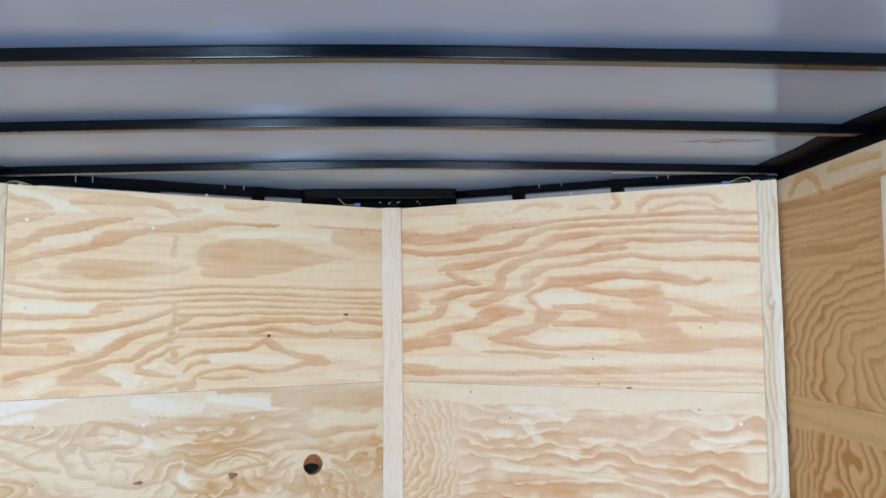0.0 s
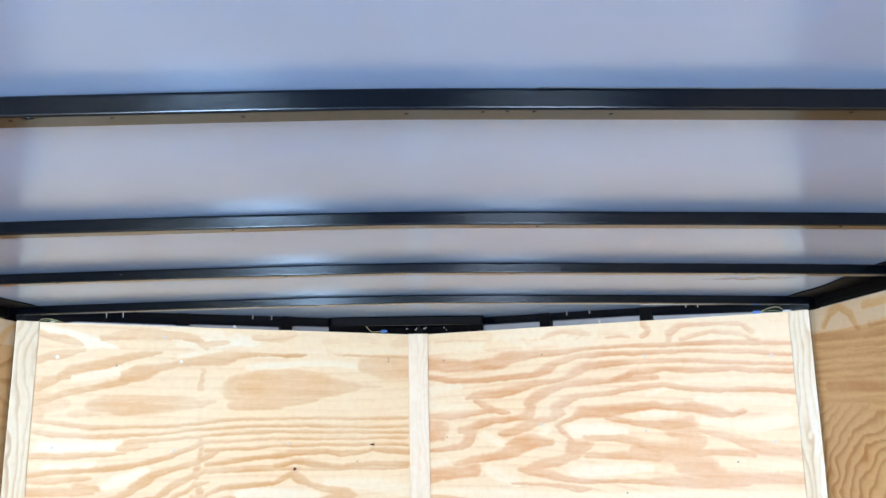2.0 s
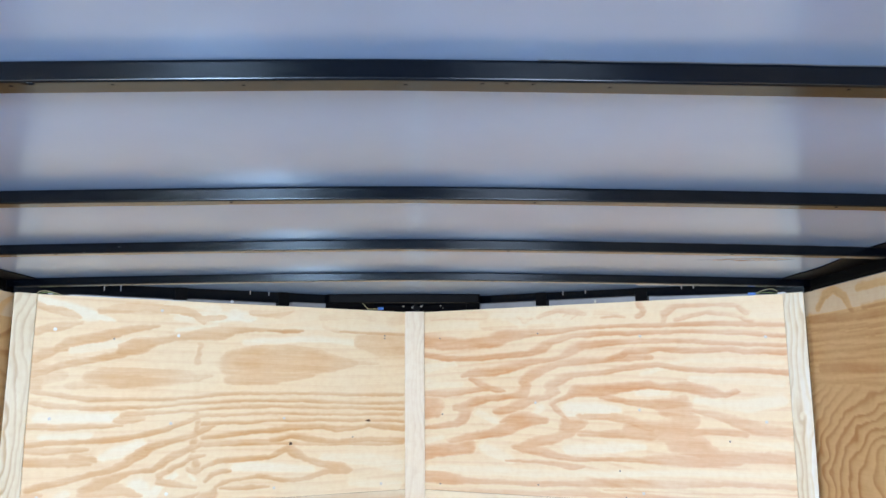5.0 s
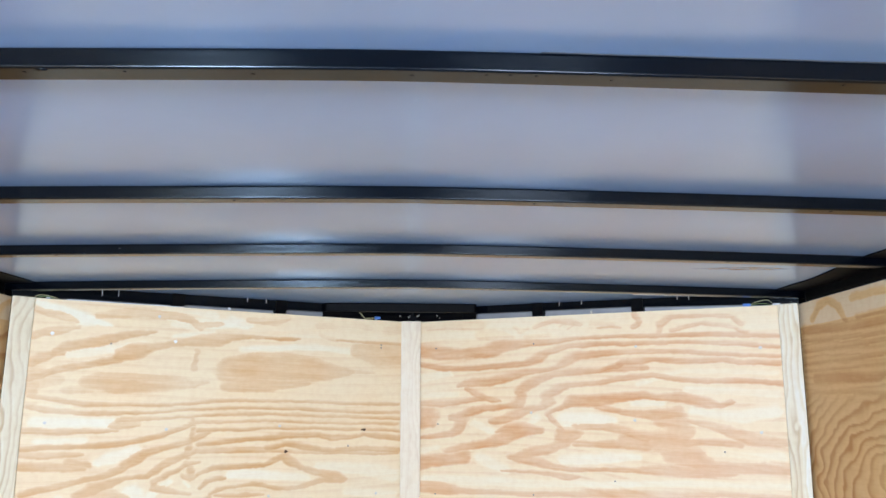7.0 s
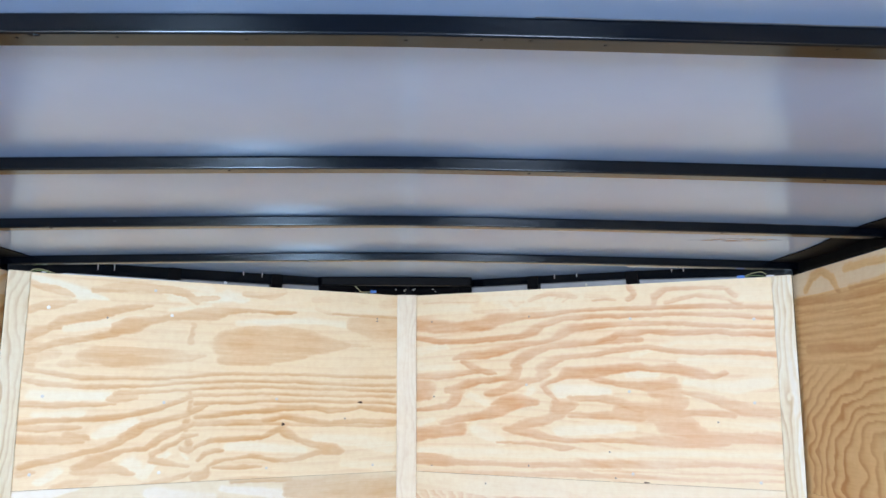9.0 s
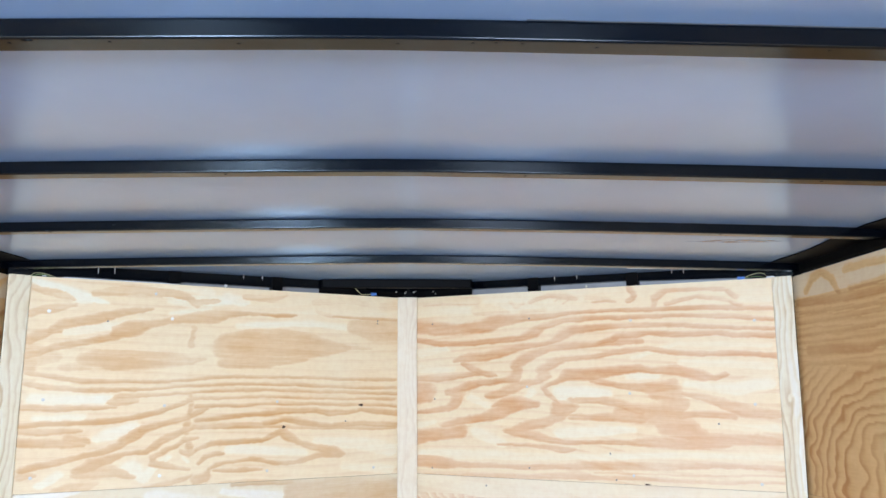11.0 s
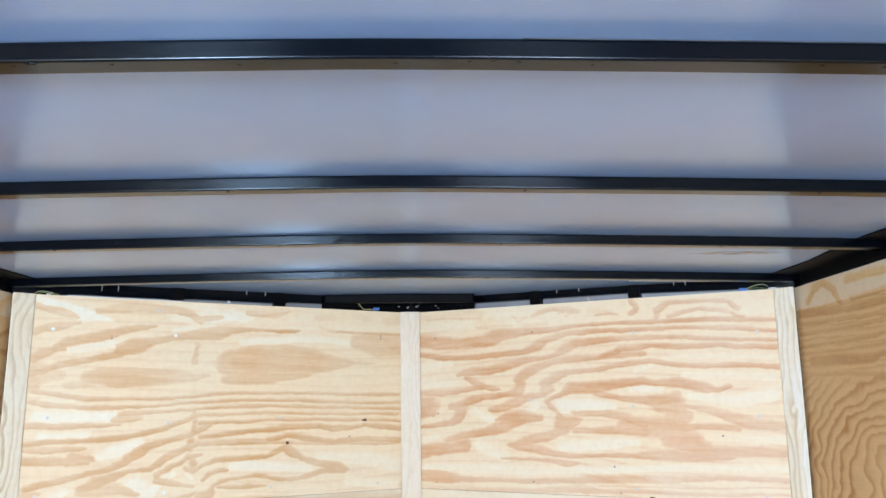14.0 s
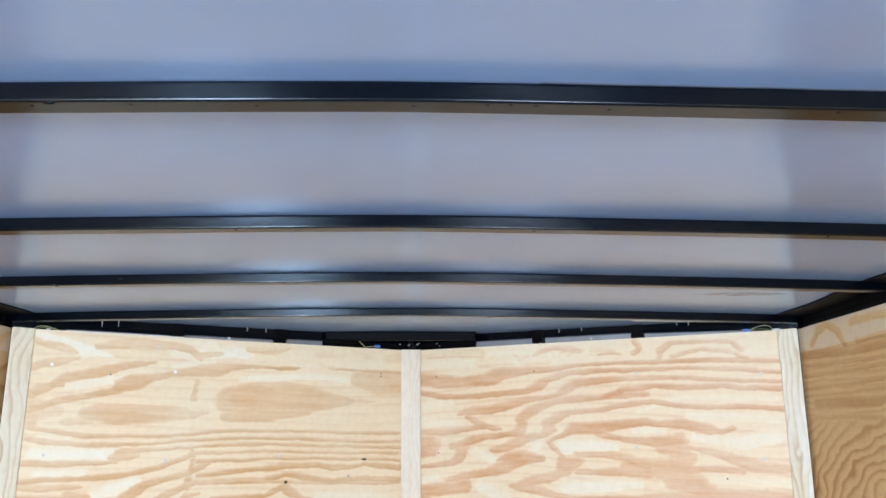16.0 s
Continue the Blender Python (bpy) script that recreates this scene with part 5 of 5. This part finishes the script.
# ---- roof bows: black square tube with rounded lower edges ----
def bow_mesh(y, x0, x1, h=BOW_H, w=BOW_W, drop=0.0, kinked=True):
    r = 0.0028
    prof = [(0.004, 0.0), (0.0022, -0.0006), (0.0006, -0.0022), (0.0, -0.004), (0.0, -0.0046), (0.0, -h + r + 0.0006)]
    prof += [(r - r * math.cos(a), -h + r - r * math.sin(a)) for a in (math.pi / 2 * i / 4 for i in range(5))]
    prof += [(r + 0.0006, -h), (w - r - 0.0006, -h)]
    prof += [(w - r + r * math.sin(a), -h + r - r * math.cos(a)) for a in (math.pi / 2 * i / 4 for i in range(5))]
    prof += [(w, 0.0)]
    bm, rings = bmesh.new(), []
    n = 60
    for i in range(n + 1):
        x = x0 + (x1 - x0) * i / n
        z = (roof(x, y) if kinked else roof(0.25, y)) - drop
        rings.append([bm.verts.new((x, y + a, z + c)) for a, c in prof])
    k = len(prof)
    for p, q in zip(rings, rings[1:]):
        for i in range(k):
            f = bm.faces.new((p[i], p[(i + 1) % k], q[(i + 1) % k], q[i]))
            f.smooth = i < k - 1
    bm.faces.new(rings[0])
    bm.faces.new(rings[-1][::-1])
    return bm


screw_bm = bmesh.new()
bmesh.ops.create_cone(screw_bm, cap_ends=True, segments=10, radius1=0.0028, radius2=0.0020, depth=0.0012)
SCREW = mesh_of("screw_head", screw_bm, black)
BOW_LABEL = "glossy black steel roof bow with rounded edges under the ceiling"
for y in BOWS + BACK_BOWS:
    near = y == BOWS[0]
    bow = tagged(thing("roof_bow", bow_mesh(y, -1.222, 1.222, BOW_H + 0.0004 * near, BOW_W + 0.0022 * near), black), BOW_LABEL, "roof beam", "roof bows")
    for x in (-0.406, -0.293, -0.149, 0.033, 0.119, 0.146, 0.176, 0.263, 0.531, 0.605) if near else (-0.85, -0.3, 0.25, 0.8):
        sc = new("screw_head", SCREW)
        sc.matrix_world = Matrix.Translation((x, y + 0.013 + 0.004 * math.sin(x * 31), roof(x, y) - BOW_H - 0.0005)) @ pose(0, 0, 0, 180, 0, 0)
        under(sc, bow)
    if near:
        bm = bmesh.new()
        bmesh.ops.create_uvsphere(bm, u_segments=10, v_segments=6, radius=1.0)
        for v in bm.verts:
            v.co = Vector((v.co.x * 0.008, v.co.y * 0.0035, v.co.z * 0.0022))
        part("paint_run", bm, black, bow, "run of black paint", Matrix.Translation((-0.383, y + 0.005, roof(-0.383, y) - BOW_H)), True)
    if y == BOWS[2]:
        for x, up, w in ((-0.695, 0.0135, 0.0035), (-0.855, 0.0015, 0.002), (-0.779, 0.001, 0.002)):
            z = roof(x, y) - BOW_H + up
            part("paint_chip", box(x - w, x + w, y - 0.0006, y + 0.001, z, z + 0.0013, 0.0003), chip_paint, bow, "pale chip in the paint")
    if y == BOWS[1]:
        part("weld_seam", box(0.198, 0.2005, y - 0.0012, y + 0.001, roof(0.199, y) - BOW_H + 0.003, roof(0.205, y) - 0.004, 0.0005), black, bow, "thin upright weld seam")
tagged(thing("nose_bow", bow_mesh(3.2, -0.318, 0.238, 0.031, 0.03, 0.0, False), black_rough), "short black steel bow across the tip of the nose", "roof beam")

# black gusset that closes the tip over the plywood
for side, u in ((-1, 1.02), (1, 1.117)):
    x0, x1 = sorted((along(side, u), along(side, WP - 0.012)))
    tagged(thing("nose_gusset", box(x0, x1, 0.0135, 0.0165, 1.84, 1.932, 0.001), black_rough, LEFT if side < 0 else RIGHT), "black steel plate in the tip of the nose", "steel plate", "nose plates")

# ---- floor, rear frame, ground ----
bm = bmesh.new()
outline = [(-HW - 0.05, YR), (HW + 0.05, YR), (HW + 0.05, YC), (0, YA + 0.05), (-HW - 0.05, YC)]
f = bm.faces.new([bm.verts.new((x, y, -0.002)) for x, y in outline])
r = bmesh.ops.extrude_face_region(bm, geom=[f])
for v in r["geom"]:
    if isinstance(v, bmesh.types.BMVert):
        v.co.z -= 0.03
tagged(thing("floor", bm, floor_paint), "grey painted trailer floor", "floor", kind="structure")
for side in (-1, 1):
    x0, x1 = sorted((side * 1.16, side * 1.27))
    tagged(thing("rear_post", box(x0, x1, YR - 0.06, YR - 0.002, -0.03, 1.94, 0.004), black), "black steel post of the open rear door", "steel post", "rear posts")
# added unseen rear wall; its pier and two openings shape the bows' highlights
bm = bmesh.new()
posts = [-1.16, *(e for r in REAR for e in r[:2]), 1.159]
spans = [(-1.159, 1.159, -0.03, REAR[0][2]), (-1.159, 1.159, REAR[0][3], 1.94)]
spans += [(posts[i], posts[i + 1], REAR[0][2], REAR[0][3]) for i in (0, 2, 4)]
for x0, x1, z0, z1 in spans:
    add_box(bm, x0, x1, YR - 0.05, YR - 0.002, z0, z1)
tagged(thing("wall_rear_added", bm, rear_paint), "added dark grey rear wall, unseen, with two openings for the fill lamps", "wall", kind="structure")
bm = bmesh.new()
bmesh.ops.create_grid(bm, x_segments=40, y_segments=40, size=400)
tagged(thing("ground", bm, gravel, Matrix.Translation((0, 0, -0.55))), "grey concrete ground outside the trailer", "ground", kind="structure")

# ---- small things over the plywood's top edge ----
def screw_tip(side, u, top, tip):
    """A screw that has come down through the roof edge."""
    M = LEFT if side < 0 else RIGHT
    bm = bmesh.new()
    L = top - tip
    bmesh.ops.create_cone(bm, cap_ends=True, segments=8, radius1=0.0011, radius2=0.0017, depth=L)
    tagged(thing("roof_screw", bm, steel, M @ Matrix.Translation((along(side, u), 0.002, (top + tip) / 2)), True), "bright steel screw that comes down through the roof edge", "screw", "roof screws")


for side, u, tip in ((-1, 0.261, 1.8985), (-1, 0.311, 1.9005), (-1, 0.735, 1.913), (-1, 0.802, 1.912), (1, 0.786, 1.9125), (1, 0.704, 1.9135), (1, 0.375, 1.912), (1, 0.337, 1.910)):
    p = (LEFT if side < 0 else RIGHT) @ Vector((along(side, u), 0.002, 0))
    screw_tip(side, u, roof(p.x, p.y), tip)


def connector(name, place, direction, mat_, label, length=0.026, r=0.0065):
    d = Vector(direction).normalized()
    bm = bmesh.new()
    bmesh.ops.create_cone(bm, cap_ends=True, segments=12, radius1=r, radius2=r * 0.75, depth=length)
    bmesh.ops.bevel(bm, geom=list(bm.edges), offset=0.0012, segments=1, affect="EDGES")
    return bm, Matrix.Translation(place) @ d.to_track_quat("Z", "Y").to_matrix().to_4x4()


def wiring(label, places, wires, plugs):
    base = tagged(holder("wiring", Matrix.Translation(places)), label, "wiring")
    for nm, mat_, path, r in wires:
        part("wire", tube(path, r), mat_, base, nm, smooth=True)
    for nm, mat_, at, d, L, r in plugs:
        bm, m = connector("connector", at, d, mat_, nm, L, r)
        part("connector", bm, mat_, base, nm, m)
    return base


wiring("green and yellow wires with a blue connector on the plywood", (1.10, 2.785, ZT),
       [("yellow wire", yellow_wire, arc((1.094, 2.791, 1.884), (1.130, 2.772, 1.8955), (1.150, 2.762, 1.886)), 0.0009),
        ("green wire", green_wire, arc((1.092, 2.792, 1.881), (1.118, 2.778, 1.885), (1.145, 2.764, 1.8805)), 0.0008)],
       [("blue crimp connector", blue_plastic, (1.083, 2.797, 1.8825), (0.88, -0.48, 0.02), 0.024, 0.0055),
        ("white plug", white_plastic, (1.161, 2.756, 1.8805), (0.88, -0.48, 0.05), 0.024, 0.0036)])
wiring("yellow wire with a blue connector in the nose tip", (-0.15, 3.295, ZT),
       [("yellow wire", yellow_wire, arc((-0.198, 3.267, 1.905), (-0.188, 3.273, 1.894), (-0.176, 3.279, 1.882)), 0.0014),
        ("yellow wire", yellow_wire, arc((-0.176, 3.279, 1.882), (-0.155, 3.290, 1.8835), (-0.138, 3.300, 1.885)), 0.0011)],
       [("blue crimp connector", blue_plastic, (-0.130, 3.302, 1.886), (0.88, 0.48, 0.08), 0.022, 0.0066)])
wiring("thin pale wire looped in the corner over the plywood", (-1.14, 2.77, ZT),
       [("pale yellow wire", yellow_wire, arc((-1.162, 2.755, 1.879), (-1.142, 2.766, 1.889), (-1.100, 2.788, 1.8785)), 0.0009),
        ("dark green wire", green_wire, arc((-1.155, 2.759, 1.879), (-1.135, 2.769, 1.885), (-1.112, 2.782, 1.879)), 0.0011)],
       [("white plug", white_plastic, (-1.128, 2.773, 1.8805), (0.88, 0.48, 0.0), 0.014, 0.0016)])


def blob(name, place, size, mat_, label, cat, group=""):
    bm = bmesh.new()
    bmesh.ops.create_icosphere(bm, subdivisions=2, radius=1.0)
    for v in bm.verts:
        k = 1 + 0.25 * noise.noise(v.co * 1.7 + Vector(place) * 9)
        v.co = Vector((v.co.x * size[0] * k, v.co.y * size[1] * k, v.co.z * size[2] * (k if v.co.z > 0 else 0.9)))
    tagged(thing(name, bm, mat_, Matrix.Translation(place), True), label, cat, group)


blob("sealant_blob", (-0.627, 3.040, ZT + 0.006), (0.006, 0.005, 0.0055), white_plastic, "small white lump of sealant on the plywood's edge", "sealant", "sealant lumps")
blob("sealant_blob", (0.630, 3.039, ZT + 0.006), (0.004, 0.004, 0.006), cream, "small white lump of sealant on the plywood's edge", "sealant", "sealant lumps")
for x, y, z, r in ((-0.045, 3.325, 1.897, 0.003), (-0.012, 3.328, 1.893, 0.003), (-0.008, 3.328, 1.898, 0.002), (0.022, 3.327, 1.897, 0.0035), (0.028, 3.327, 1.901, 0.002), (0.096, 3.32, 1.899, 0.0028), (0.105, 3.318, 1.89, 0.002)):
    blob("sealant_speck", (x, y - 0.010, z - 0.0015), (r * 1.3, r, r), speck_paint, "small pale speck of sealant on the black plate", "sealant", "sealant specks")
BEAD = (0.70, 0.47, 1.9045, -0.0055)
tagged(thing("thin_bead", tube([(BEAD[0] + BEAD[1] * i / 12, 2.735 + 0.0006 * math.sin(i * 2.1), BEAD[2] + BEAD[3] * i / 12) for i in range(13)], 0.0016), cream, smooth=True), "thin cream bead of sealant behind the roof bow", "sealant")
# thin white line along part of the left plywood's top edge
BEAD_TOP = [LEFT @ Vector((0.16 + 0.36 * i / 14, 0.004, ZT + 0.0012 + 0.0004 * math.sin(i * 1.9))) for i in range(15)]
tagged(thing("thin_bead", tube(BEAD_TOP, 0.0018), white_plastic, smooth=True), "thin white bead along the plywood's top edge", "sealant")
# thin grey line along the top of two bows, right half
for y, x0, x1 in ((BOWS[0], 0.18, 1.16), (BOWS[2], 0.45, 1.15)):
    path = [(x0 + (x1 - x0) * i / 30, y - 0.0008, roof(x0 + (x1 - x0) * i / 30, y) - 0.0012 + 0.0003 * math.sin(i * 1.7)) for i in range(31)]
    tagged(thing("thin_bead", tube(path, 0.0006), chip_paint, smooth=True), "thin grey bead between roof bow and ceiling", "sealant", "bow beads")
